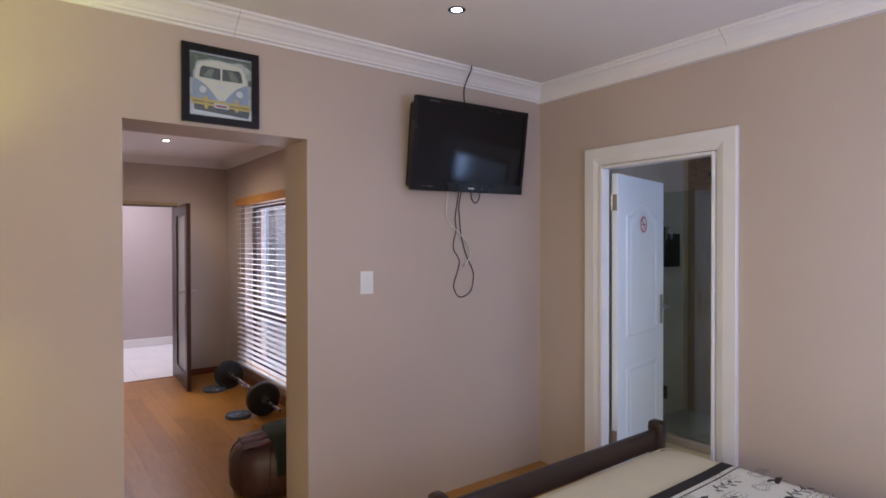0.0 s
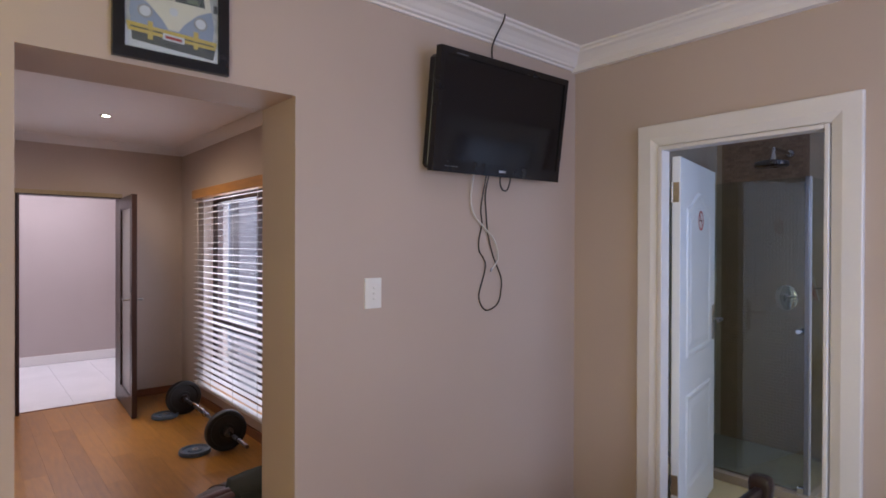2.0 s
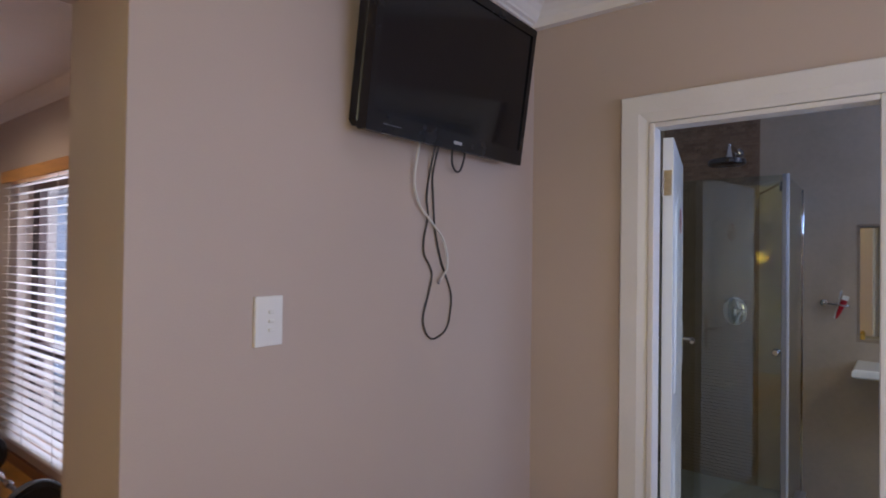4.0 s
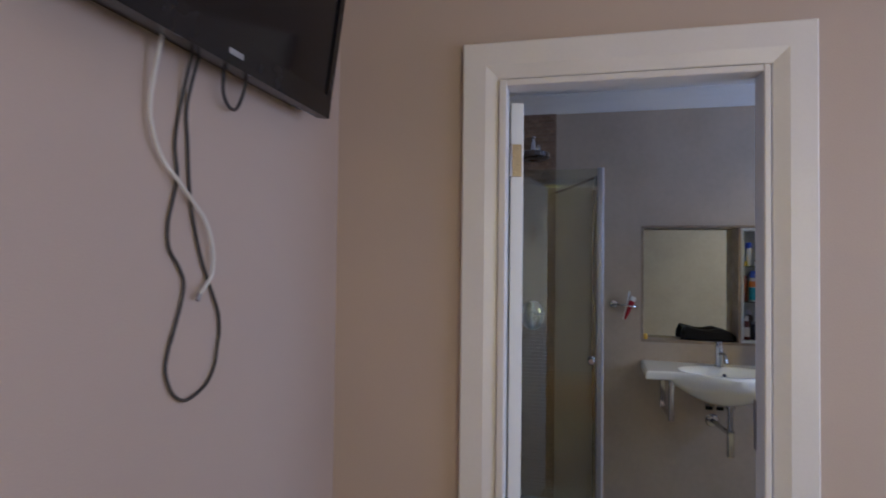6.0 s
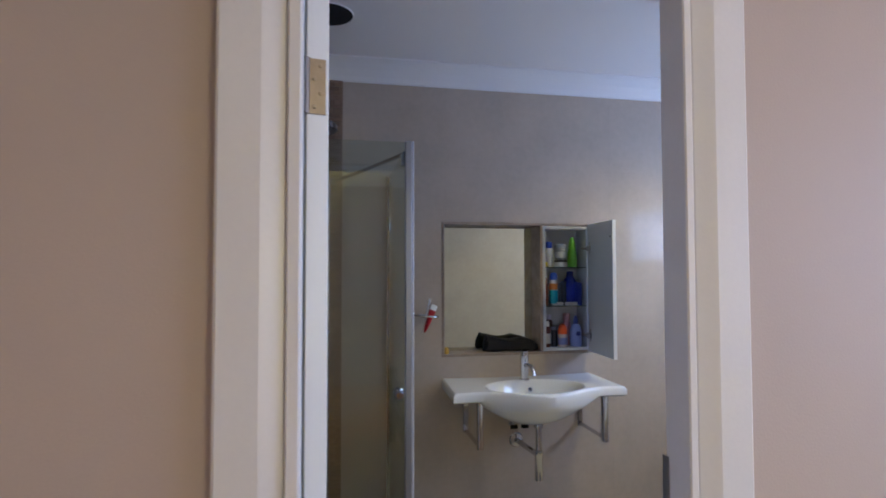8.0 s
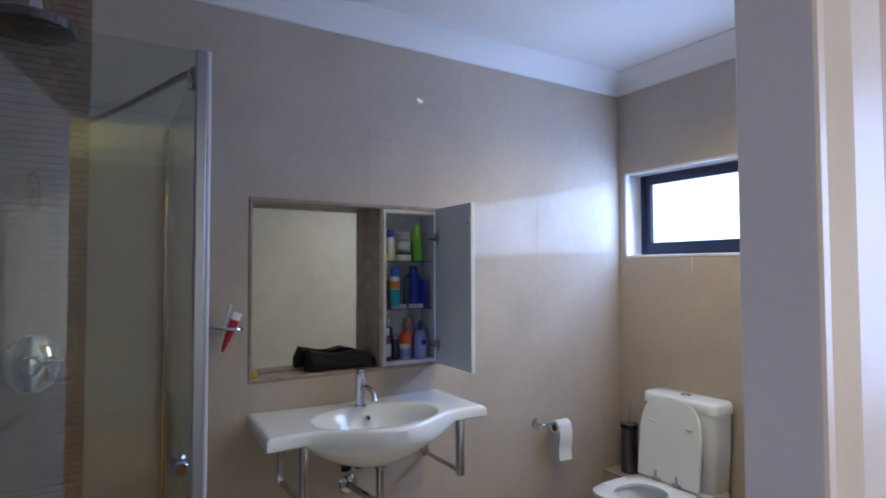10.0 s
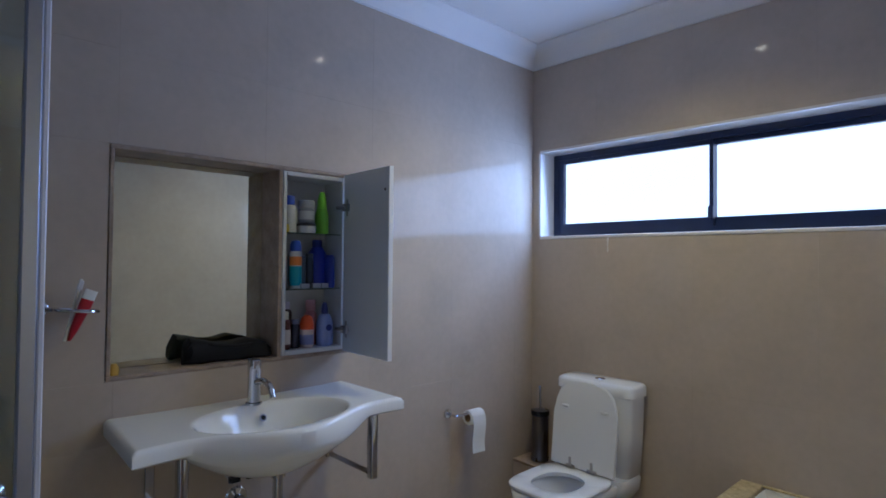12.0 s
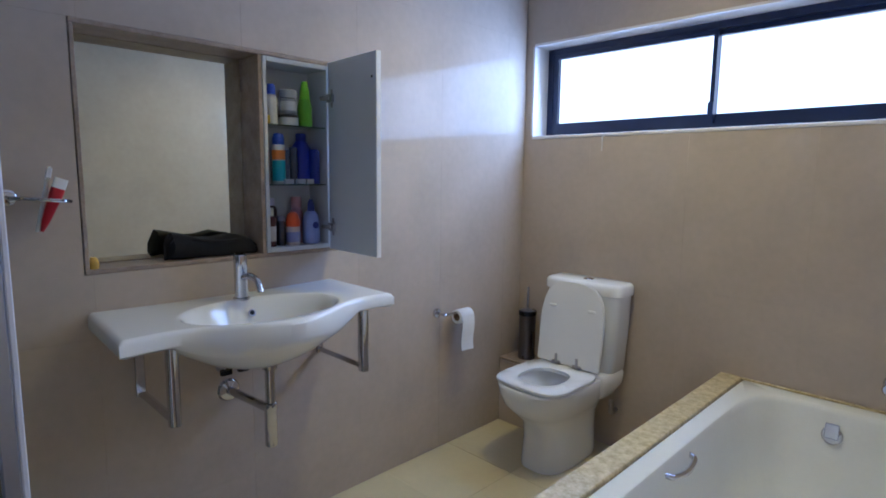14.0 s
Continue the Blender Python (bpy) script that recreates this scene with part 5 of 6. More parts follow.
# ---- bath ----
LX0, LX1 = 5.140, 5.226
BYE = 2.72
bath = thing("bath", (4.8, 1.88, 0), "white built-in bathtub with chrome grips", "bathtub")
bcx, bcy, bhx, bhy = (BW + LX0) / 2, (WW + BYE) / 2, (LX0 - BW) / 2 - 0.002, (BYE - WW) / 2 - 0.003
outer = [(0.46, 0, 0, 40), (0.500, 0, 0, 40), (0.505, -0.005, -0.005, 40)]
tub = [(0.505, -0.058, -0.070, 6), (0.502, -0.064, -0.076, 6), (0.485, -0.070, -0.084, 5.5), (0.40, -0.080, -0.100, 5), (0.28, -0.098, -0.130, 4.6), (0.20, -0.115, -0.165, 4.2), (0.145, -0.150, -0.215, 3.8), (0.125, -0.21, -0.30, 3.2)]
tubm = part("tub", loft([ring(bcx, bcy, z, bhx + dx, bhy + dy, e, 96) for z, dx, dy, e in outer + tub], cap0=False), M_BATH, bath, smooth=True)
ofm = pose(4.800, WW + 0.094, 0.410, -82, 0, 0)
of = part("overflow_cap", lathe([(0, 0.026), (0.020, 0.026), (0.030, 0.022), (0.034, 0.016), (0.034, 0.0)], 28), M_CHROME, bath, "round chrome overflow cap", smooth=True, m=ofm.copy())
part("overflow_flap", box(-0.022, 0.022, -0.045, 0.010, 0.0255, 0.030, 0.003), M_CHROME, of, m=ofm.copy())
for y0 in (1.86,):
    part("grip", tube([(LX0 - 0.070, y0 - 0.09, 0.465), (LX0 - 0.094, y0 - 0.075, 0.462), (LX0 - 0.104, y0, 0.456), (LX0 - 0.094, y0 + 0.075, 0.462), (LX0 - 0.070, y0 + 0.09, 0.465)], 0.009, 10, 6), M_CHROME, bath, "chrome grip handle", smooth=True)
ledge = tagged(link("bath_ledge", box(LX0, LX1, WW + 0.001, BYE + 0.08, 0.494, 0.514, 0.003), M_STONE), "travertine capping beside the bath", "ledge", kind="structure")
tagged(link("bath_ledge_end", box(BW + 0.001, LX0 - 0.001, WW + 0.001, WW + 0.016, 0.506, 0.514, 0.002), M_STONE), "thin travertine strip behind the bath", "ledge", kind="structure")
tagged(link("bath_ledge_near", box(BW + 0.001, LX0 - 0.001, BYE + 0.001, BYE + 0.08, 0.494, 0.514, 0.003), M_STONE), "travertine capping at the bath's end", "ledge", kind="structure")
tagged(link("bath_panel", box(LX0 + 0.006, LX1 - 0.008, WW + 0.001, BYE + 0.075, 0, 0.4935), M_TILE), "beige tiled side panel of the bath", "panel", kind="structure")
tagged(link("bath_panel_near", box(BW + 0.001, LX0 + 0.005, BYE + 0.006, BYE + 0.075, 0, 0.4935), M_TILE), "beige tiled end panel of the bath", "panel", kind="structure")
bt = thing("bath_tap", (4.70, WW + 0.05, 0.60), "chrome wall tap above the bath", "tap")
part("wall_flange", lathe([(0, 0.012), (0.024, 0.010), (0.030, 0.0), (0, 0)], 22, m=pose(4.655, WW + 0.0005, 0.615, -90, 0, 0)), M_CHROME, bt, smooth=True)
part("spindle", tube([(4.655, WW + 0.005, 0.615), (4.655, WW + 0.055, 0.615)], 0.013, 12, curved=False), M_CHROME, bt, smooth=True)
part("handle", lathe([(0, 0), (0.022, 0), (0.025, 0.004), (0.025, 0.024), (0.020, 0.030), (0, 0.030)], 18, m=pose(4.655, WW + 0.050, 0.615, -90, 0, 0)), M_CHROME, bt, smooth=True)

# ---- shower ----
GX, GY = 5.470, 3.394
sh = thing("shower_screen", (GX, 3.8, 0), "frameless greenish glass shower screen with chrome edges", "shower")
part("base_kerb", box(GX - 0.045, GX + 0.045, GY - 0.035, TVW - 0.002, 0.0, 0.055, 0.004), M_TILE, sh)
part("base_kerb", box(GX + 0.0455, MW - 0.001, GY - 0.035, GY + 0.035, 0.0, 0.055, 0.004), M_TILE, sh)
gd = part("glass_door", box(GX - 0.004, GX + 0.004, GY + 0.0225, 3.985, 0.066, 1.972, 0.001), M_SHGLASS, sh, "hinged clear glass door")
part("glass_panel", box(GX - 0.004, GX + 0.004, 3.992, TVW - 0.003, 0.058, 1.972, 0.001), M_SHGLASS, sh, "fixed clear glass panel")
part("return_panel", box(GX + 0.012, MW - 0.017, GY - 0.004, GY + 0.004, 0.058, 1.972, 0.001), M_SHGLASS, sh, "fixed clear glass return panel")
part("corner_post", box(GX - 0.010, GX + 0.011, GY - 0.002, GY + 0.022, 0.056, 1.976, 0.003), M_ANOD, sh, "bluish aluminium corner strip")
# the post's lit outer edge, done as a strip of paler colour
part("lit_edge_strip", box(GX - 0.008, GX + 0.011, GY - 0.011, GY - 0.0024, 0.056, 1.976, 0.002), M_LITEDGE, sh, "pale strip with the post's lit edge put into its colour")
part("wall_channel", box(MW - 0.016, MW - 0.0005, GY - 0.0095, GY + 0.0095, 0.056, 1.975, 0.002), M_CHROME, sh)
part("bottom_channel", box(GX - 0.007, GX + 0.007, GY + 0.012, TVW - 0.004, 0.0555, 0.0645, 0.001), M_CHROME, sh)
part("stay_rod", tube([(GX + 0.010, GY + 0.03, 1.885), (GX + 0.018, GY + 0.03, 1.925), (GX + 0.05, GY + 0.035, 1.932), (MW - 0.30, 3.56, 1.945), (MW - 0.001, 3.668, 1.950)], 0.0085, 10, 6), M_CHROME, sh, "chrome stay rod", smooth=True)
for sx in (-1, 1):
    part("knob", lathe([(0, 0.034), (0.013, 0.034), (0.018, 0.028), (0.018, 0.020), (0.010, 0.012), (0.010, 0.0), (0, 0)], 20, m=pose(GX + sx * 0.0045, 3.440, 1.036, 0, 90 * sx, 0)), M_CHROME, gd, "round chrome knob", smooth=True)
for z in (0.33, 1.60):
    part("pivot_hinge", box(GX - 0.014, GX + 0.014, 3.960, 4.030, z, z + 0.10, 0.004), M_DARKSTEEL, sh, "dark steel pivot hinge")
part("bottom_bracket", box(GX - 0.024, GX + 0.020, GY + 0.016, GY + 0.055, 0.0555, 0.095, 0.004), M_CHROME, sh)
tagged(link("shower_tray", box(GX + 0.046, MW - 0.001, GY + 0.036, TVW - 0.003, 0.001, 0.022, 0.004), surf("grey_shower_floor", (0.24, 0.22, 0.20), 0.4, scale=30, fine=90, bump=0.15, col2=(0.36, 0.34, 0.32))), "grey stone shower floor inside the kerb", "shower tray", kind="structure")
shd = thing("overhead_shower", (5.96, 3.76, 2.15), "large round chrome rain shower on a wall arm", "shower")
part("head_disc", lathe([(0, 0), (0.100, 0), (0.108, 0.006), (0.108, 0.028), (0.102, 0.034), (0.05, 0.046), (0, 0.050)], 40, m=pose(5.955, 3.770, 2.118)), M_DARKSTEEL, shd, smooth=True)
part("neck", lathe([(0, 0), (0.022, 0), (0.018, 0.02), (0.012, 0.05), (0, 0.052)], 18, m=pose(5.955, 3.757, 2.167)), M_CHROME, shd, smooth=True)
part("arm", tube([(5.955, 3.757, 2.21), (5.960, 3.757, 2.236), (5.99, 3.757, 2.246), (MW - 0.001, 3.757, 2.246)], 0.011, 12, 6), M_CHROME, shd, smooth=True)
part("wall_flange", lathe([(0, 0.010), (0.026, 0.008), (0.030, 0), (0, 0)], 20, m=pose(MW - 0.010, 3.757, 2.246, 0, -90, 0)), M_CHROME, shd, smooth=True)
cd = thing("shower_caddy", (6.02, TVW - 0.03, 1.36), "dark rectangular caddy hanging from a chrome hook in the shower", "caddy")
part("caddy_body", wall("y", TVW - 0.062, TVW - 0.003, 5.915, 6.130, 1.36, 1.655, [(5.927, 6.118, 1.375, 1.50), (5.927, 6.118, 1.515, 1.64)]), M_BLACKP, cd)
part("back_plate", box(5.916, 6.129, TVW - 0.0028, TVW - 0.0015, 1.361, 1.654), M_BLACKP, cd)
part("front_plate", box(5.920, 6.126, TVW - 0.066, TVW - 0.0625, 1.365, 1.650, 0.001), M_BLACKP, cd)
part("hook", tube([(5.985, TVW - 0.002, 1.70), (5.985, TVW - 0.04, 1.705), (5.985, TVW - 0.070, 1.69), (5.985, TVW - 0.070, 1.60)], 0.006, 10, 5), M_CHROME, cd, "chrome hook", smooth=True)
mx = thing("shower_mixer", (MW - 0.01, 3.775, 1.17), "oval chrome shower mixer plate with a lever", "tap")
part("mixer_plate", loft([[Vector((MW - 0.009 - d, 3.775 + p.x, 1.172 + p.y)) for p in ring(0, 0, 0, hx, hy, 2.2, 32)] for d, hx, hy in ((0, 0.074, 0.094), (0.006, 0.074, 0.094), (0.012, 0.064, 0.084), (0.014, 0.03, 0.04))]), M_CHROME, mx, smooth=True)
part("mixer_knob", lathe([(0, 0.055), (0.024, 0.052), (0.030, 0.040), (0.030, 0.0), (0, 0)], 24, m=pose(MW - 0.022, 3.775, 1.172, 0, -90, 0)), M_CHROME, mx, smooth=True)
part("lever", tube([(MW - 0.065, 3.775, 1.172), (MW - 0.078, 3.735, 1.180), (MW - 0.080, 3.69, 1.186)], 0.007, 10, 5), M_CHROME, mx, smooth=True)


# ---- tiles, each its own piece ----
def tile_mesh(name, w, h, t, mat, axis, bev=0.0003):
    """A tile w by h, face towards the room; axis 'x': on a wall of constant x that faces -x; 'y': faces +y; 'z': on a floor."""
    key = (name, round(w, 4), round(h, 4), axis)
    if key in tile_cache:
        return tile_cache[key]
    bm = bmesh.new()
    a = [(0, 0), (w, 0), (w, h), (0, h)]
    b = [(bev, bev), (w - bev, bev), (w - bev, h - bev), (bev, h - bev)]
    put = {"x": lambda p, d: (-d, p[0], p[1]), "y": lambda p, d: (p[0], d, p[1]), "z": lambda p, d: (p[0], p[1], d)}[axis]
    lo, mid, hi = [bm.verts.new(put(p, 0)) for p in a], [bm.verts.new(put(p, t - bev * 0.6)) for p in a], [bm.verts.new(put(p, t)) for p in b]
    bm.faces.new(hi)
    for i in range(4):
        j = (i + 1) % 4
        bm.faces.new((lo[i], lo[j], mid[j], mid[i]))
        bm.faces.new((mid[i], mid[j], hi[j], hi[i]))
    bmesh.ops.recalc_face_normals(bm, faces=bm.faces)
    me = bpy.data.meshes.new(name)
    bm.to_mesh(me)
    bm.free()
    me.materials.append(mat)
    tile_cache[key] = me
    return me


tile_cache = {}
GAP = 0.0003


def tile_rects(a0, a1, z0, z1, w, h, sa, sz, holes):
    out = []
    a = sa - w * math.ceil((sa - a0) / w)
    while a < a1:
        z = sz - h * math.ceil((sz - z0) / h)
        while z < z1:
            rs = [(max(a, a0), min(a + w, a1), max(z, z0), min(z + h, z1))]
            for hole in holes:
                rs = [q for r in rs for q in split(r, hole)]
            out += [r for r in rs if r[1] - r[0] > 0.006 and r[3] - r[2] > 0.006]
            z += h
        a += w
    return out


wm, ww_, fb, fp = (bpy.data.objects[n] for n in ("wall_mirror", "wall_window", "floor_bathroom", "floor_passage"))
MOSY0, MOSY1 = 3.632, 4.25
for a0, a1, z0, z1 in tile_rects(WW, TVW, 0, BATH_CEIL, 0.475, 0.60, 1.665, 1.44, [(NY0, NY1, NZ0, NZ1), (MOSY0, MOSY1, 0.0, 3.0)]):
    piece("tile", tile_mesh("tile", a1 - a0 - GAP, z1 - z0 - GAP, 0.008, M_TILE, "x"), wm, (MW + 0.008, a0 + GAP / 2, z0 + GAP / 2))
for a0, a1, z0, z1 in tile_rects(BW, MW, 0, BATH_CEIL, 0.475, 0.60, 5.90, 1.44, [(WX0, WX1, WZ0, WZ1)]):
    piece("tile", tile_mesh("tile", a1 - a0 - GAP, z1 - z0 - GAP, 0.008, M_TILE, "y"), ww_, (a0 + GAP / 2, WW - 0.008, z0 + GAP / 2))
for a0, a1, z0, z1 in tile_rects(BW - 0.04, MW, WW, TVW, 0.40, 0.40, 5.5, 1.6, []):
    piece("tile", tile_mesh("floor_tile", a1 - a0 - 0.0015, z1 - z0 - 0.0015, 0.008, M_FTILE, "z"), fb, (a0, z0, -0.008))
for a0, a1, z0, z1 in tile_rects(0.9, 3.71, SY1 + 0.08, 11.08, 0.45, 0.45, 2.0, 9.0, []):
    piece("tile", tile_mesh("passage_tile", a1 - a0 - 0.0015, z1 - z0 - 0.0015, 0.008, M_PTILE, "z"), fp, (a0, z0, -0.008))
# mosaic strip behind the shower: small stone chips, the upper ones as pieces, the rest joined
mos = tagged(link("mosaic_strip", box(MW - 0.001, MW + 0.001, MOSY0 + 0.001, MOSY1 - 0.001, 0.0, BATH_CEIL - 0.01), surf("dark_grout", (0.15, 0.10, 0.075), 0.8, var=0.1, scale=8, fine=120, bump=0.1)), "strip of brown stone mosaic behind the shower head", "mosaic", kind="structure")
bmj = bmesh.new()
CH = 0.023
nz = int((BATH_CEIL - 0.02) / CH)
ny = int((MOSY1 - MOSY0) / (CH * 2))
chip = tile_mesh("mosaic_chip", CH * 2 - 0.002, CH - 0.002, 0.006, M_MOSAIC, "x", 0.001)
for k in range(nz):
    for i in range(ny + 1):
        y = MOSY0 + i * CH * 2 - (CH if k % 2 else 0)
        y0, y1 = max(y, MOSY0 + 0.001), min(y + CH * 2 - 0.002, MOSY1)
        if y1 - y0 < 0.008:
            continue
        if k * CH > 1.98 and y0 == y and y1 - y0 > CH * 2 - 0.003:
            piece("chip", chip, mos, (MW - 0.001, y, k * CH))
        else:
            box(MW - 0.007, MW - 0.001, y0, y1, k * CH, k * CH + CH - 0.002, bm=bmj)
tagged(part("mosaic_field", bmj, M_MOSAIC, mos), kind="stuff")

# ---- study floor planks ----
fs = bpy.data.objects["floor_study"]
PW = 0.132
random.seed(4)
x = SX0
while x < SX1:
    y = TVW + 0.15 - random.uniform(0, 1.1)
    while y < SY1 + 0.06:
        L = random.choice((0.9, 1.2, 1.5))
        y0, y1 = max(y, TVW - 0.0 + 0.15), min(y + L, SY1 + 0.068)
        if y1 - y0 > 0.03:
            piece("plank", tile_mesh("plank", min(PW, SX1 - x) - 0.0006, round(y1 - y0 - 0.0008, 2), 0.012, M_FLOOR, "z", 0.0006), fs, (x, y0, -0.012))
        y += L
    x += PW
tagged(link("threshold_strip", box(OPX0, OPX1, TVW + 0.125, TVW + 0.15, -0.012, 0.002, 0.002), M_SKIRT), "wooden threshold strip", "threshold", kind="structure")
tagged(link("passage_threshold", box(FDX0, FDX1, SY1 + 0.055, SY1 + 0.085, -0.008, 0.004, 0.002), M_SKIRT), "wooden threshold strip", "threshold", kind="structure")

# ---- barbell and plates ----
bb = thing("barbell", (3.13, 7.15, 0), "barbell with two black rubber discs standing on the floor", "barbell")
BR = 0.152
part("bar", tube([(3.113, 6.10, BR), (3.165, 8.02, BR)], 0.0135, 12, curved=False), M_DARKSTEEL, bb, "dark steel bar", smooth=True)


def disc(y, name="weight_disc"):
    mm = pose(3.12 + (y - 6.36) * 0.027, y, BR, -90, 0, 0) @ pose(0, 0, 0)
    d = part(name, lathe([(0.016, -0.030), (0.055, -0.030), (0.058, -0.020), (0.112, -0.018), (0.120, -0.030), (0.146, -0.030), (BR - 0.001, -0.022), (BR - 0.001, 0.022), (0.146, 0.030), (0.120, 0.030), (0.112, 0.018), (0.058, 0.020), (0.055, 0.030), (0.016, 0.030), (0.016, -0.030)], 40, m=mm), M_RUBBER, bb, smooth=True)
    part("hub", lathe([(0.0145, -0.036), (0.028, -0.036), (0.030, -0.031), (0.030, 0.031), (0.028, 0.036), (0.0145, 0.036), (0.0145, -0.036)], 20, m=mm), M_DARKSTEEL, d, "steel hub", smooth=True)
    for s in (-1, 1):
        part("collar", lathe([(0.0145, 0.0), (0.034, 0.002), (0.034, 0.030), (0.024, 0.036), (0.0145, 0.036)], 18, m=mm @ pose(0, 0, 0.037 if s > 0 else -0.074)), M_DARKSTEEL, bb, "steel spin collar", smooth=True)


disc(6.55)
disc(7.72)
for y in (7.02, 7.22):
    xb = 3.12 + (y - 6.36) * 0.027
    part("spring_collar", tube([(xb + (0.018 + 0.002 * (q % 2)) * math.cos(q * math.pi / 4), y + 0.004 * q, BR + 0.018 * math.sin(q * math.pi / 4)) for q in range(17)], 0.004, 6, 3), M_CHROME, bb, "chrome spring collar", smooth=True)
    part("grip_bend", tube([(xb, y, BR + 0.012), (xb - 0.03, y + 0.01, BR + 0.055), (xb - 0.045, y + 0.05, BR + 0.060), (xb - 0.03, y + 0.09, BR + 0.050), (xb, y + 0.10, BR + 0.012)], 0.006, 8, 5), M_CHROME, bb, "bent chrome handle", smooth=True)
for x, y, r, lab in ((3.00, 7.72, 0.112, "blue-grey weight plate lying flat on the floor"), (2.93, 6.64, 0.112, "blue-grey weight plate lying on the floor by the barbell")):
    wp = thing("weight_plate", (x, y, 0), lab, "weight plate", "loose weight plates")
    part("plate", lathe([(0.016, 0.002), (0.016, 0.030), (0.045, 0.030), (0.052, 0.020), (r - 0.025, 0.020), (r - 0.018, 0.032), (r - 0.004, 0.032), (r, 0.026), (r, 0.004), (r - 0.004, 0), (0.016, 0.0)], 40, m=pose(x, y, 0.001)), M_PLATE, wp, smooth=True)
    part("centre_ring", lathe([(0.0145, 0.003), (0.0145, 0.032), (0.022, 0.032), (0.022, 0.030), (0.0158, 0.030), (0.0158, 0.003)], 20, m=pose(x, y, 0.001)), M_STEEL, wp, "steel centre ring")

# ---- leather pouf and canvas bag in the study ----
PFX, PFY, PFH = 2.655, 5.03, 0.345
pf = thing("leather_pouf", (PFX, PFY, 0), "worn brown leather pouf standing on the wooden floor", "pouf")
POUF = ((0.0, 0.19), (0.02, 0.232), (0.07, 0.256), (0.16, 0.264), (0.24, 0.256), (0.295, 0.228), (0.328, 0.17), (0.342, 0.10), (PFH, 0.04))
rings_ = []
for z, r in POUF:
    rings_.append([Vector((PFX + r * (1 + 0.020 * math.cos(8 * a)) * math.cos(a), PFY + r * (1 + 0.020 * math.cos(8 * a)) * math.sin(a), z)) for a in [2 * math.pi * i / 72 for i in range(72)]])
pc = part("cover", loft(rings_), M_LEATHER, pf, smooth=True)
part("button", lathe([(0, 0.012), (0.016, 0.008), (0.02, 0)], 16, m=pose(PFX, PFY, PFH - 0.001)), M_LEATHER, pc, smooth=True)
for k in range(8):
    a = k * math.pi / 4 + math.pi / 8
    part("seam_piping", tube([(PFX + (r * 0.985) * math.cos(a), PFY + (r * 0.985) * math.sin(a), z) for z, r in POUF[1:]], 0.004, 6, 3), M_LEATHER, pc, smooth=True)
fl = thing("folded_leather", (2.53, 4.97, 0.33), "folded strip of purplish brown leather on the pouf", "leather strip")
M_PURPLE = surf("purplish_leather", (0.105, 0.045, 0.050), 0.45, var=0.25, scale=9, fine=130, bump=0.22)
for k, (y, z) in enumerate(((4.90, 0.333), (4.945, 0.350), (4.99, 0.356))):
    part("fold", loft([[Vector((2.435 + 0.155 * t, y + p.x, z + 0.012 * t + p.y * (0.6 + 0.4 * math.sin(math.pi * t)) + 0.004 * math.sin(7 * t + k))) for p in ring(0, 0, 0, 0.025, 0.018, 2.4, 14)] for t in (0, 0.08, 0.3, 0.6, 0.9, 1.0)]), M_PURPLE, fl, smooth=True)
cb = thing("canvas_bag", (2.76, 5.0, 0.34), "dark green canvas bag slumped over the leather pouf", "bag")
bgr = []
for i, (t, hy, hz) in enumerate(((0.0, 0.07, 0.022), (0.06, 0.12, 0.032), (0.35, 0.14, 0.036), (0.6, 0.145, 0.038), (0.85, 0.13, 0.034), (1.0, 0.06, 0.022))):
    bgr.append([Vector((2.592 + 0.34 * t, 4.98 + p.x + 0.006 * math.sin(4 * i + k), 0.335 + hz + p.y + 0.004 * math.sin(3 * k + i))) for k, p in enumerate(ring(0, 0, 0, hy, hz, 3, 22))])
part("bag_body", loft(bgr), M_GREENBAG, cb, smooth=True)
part("metal_ring", tube([(2.715 + 0.024 * math.cos(a * math.pi / 6), 4.742 + 0.01 * math.sin(a * math.pi / 6), 0.345 + 0.024 * math.sin(a * math.pi / 6)) for a in range(13)], 0.0035, 8, 3), M_CHROME, cb, "bright metal ring", smooth=True)
part("flap", loft([[Vector((2.595 + 0.32 * t, 4.775 + p.x + 0.09 * max(0, (p.y + 0.02) / 0.13) ** 2 + 0.004 * math.sin(9 * t + 20 * p.y), 0.275 + p.y)) for p in ring(0, 0, 0, 0.018, 0.115, 3, 26)] for t in (0, 0.05, 0.2, 0.35, 0.5, 0.65, 0.8, 0.95, 1.0)]), M_GREENBAG, cb, smooth=True)

# ---- light switch ----
SXC, SZC = 2.9415, 1.346
ls = thing("light_switch", (SXC, TVW, SZC), "white plastic wall switch plate with three small rockers", "switch")
bmp = box(SXC - 0.0415, SXC + 0.0415, TVW - 0.011, TVW - 0.0005, SZC - 0.065, SZC + 0.065, 0.003, seg=2)
pl = part("plate", bmp, M_WPLAST, ls)
for k in (-1, 0, 1):
    part("rocker", box(SXC - 0.004, SXC + 0.012, TVW - 0.0165, TVW - 0.0108, SZC + k * 0.0235 - 0.0045, SZC + k * 0.0235 + 0.0045, 0.0015), M_WPLAST, pl)

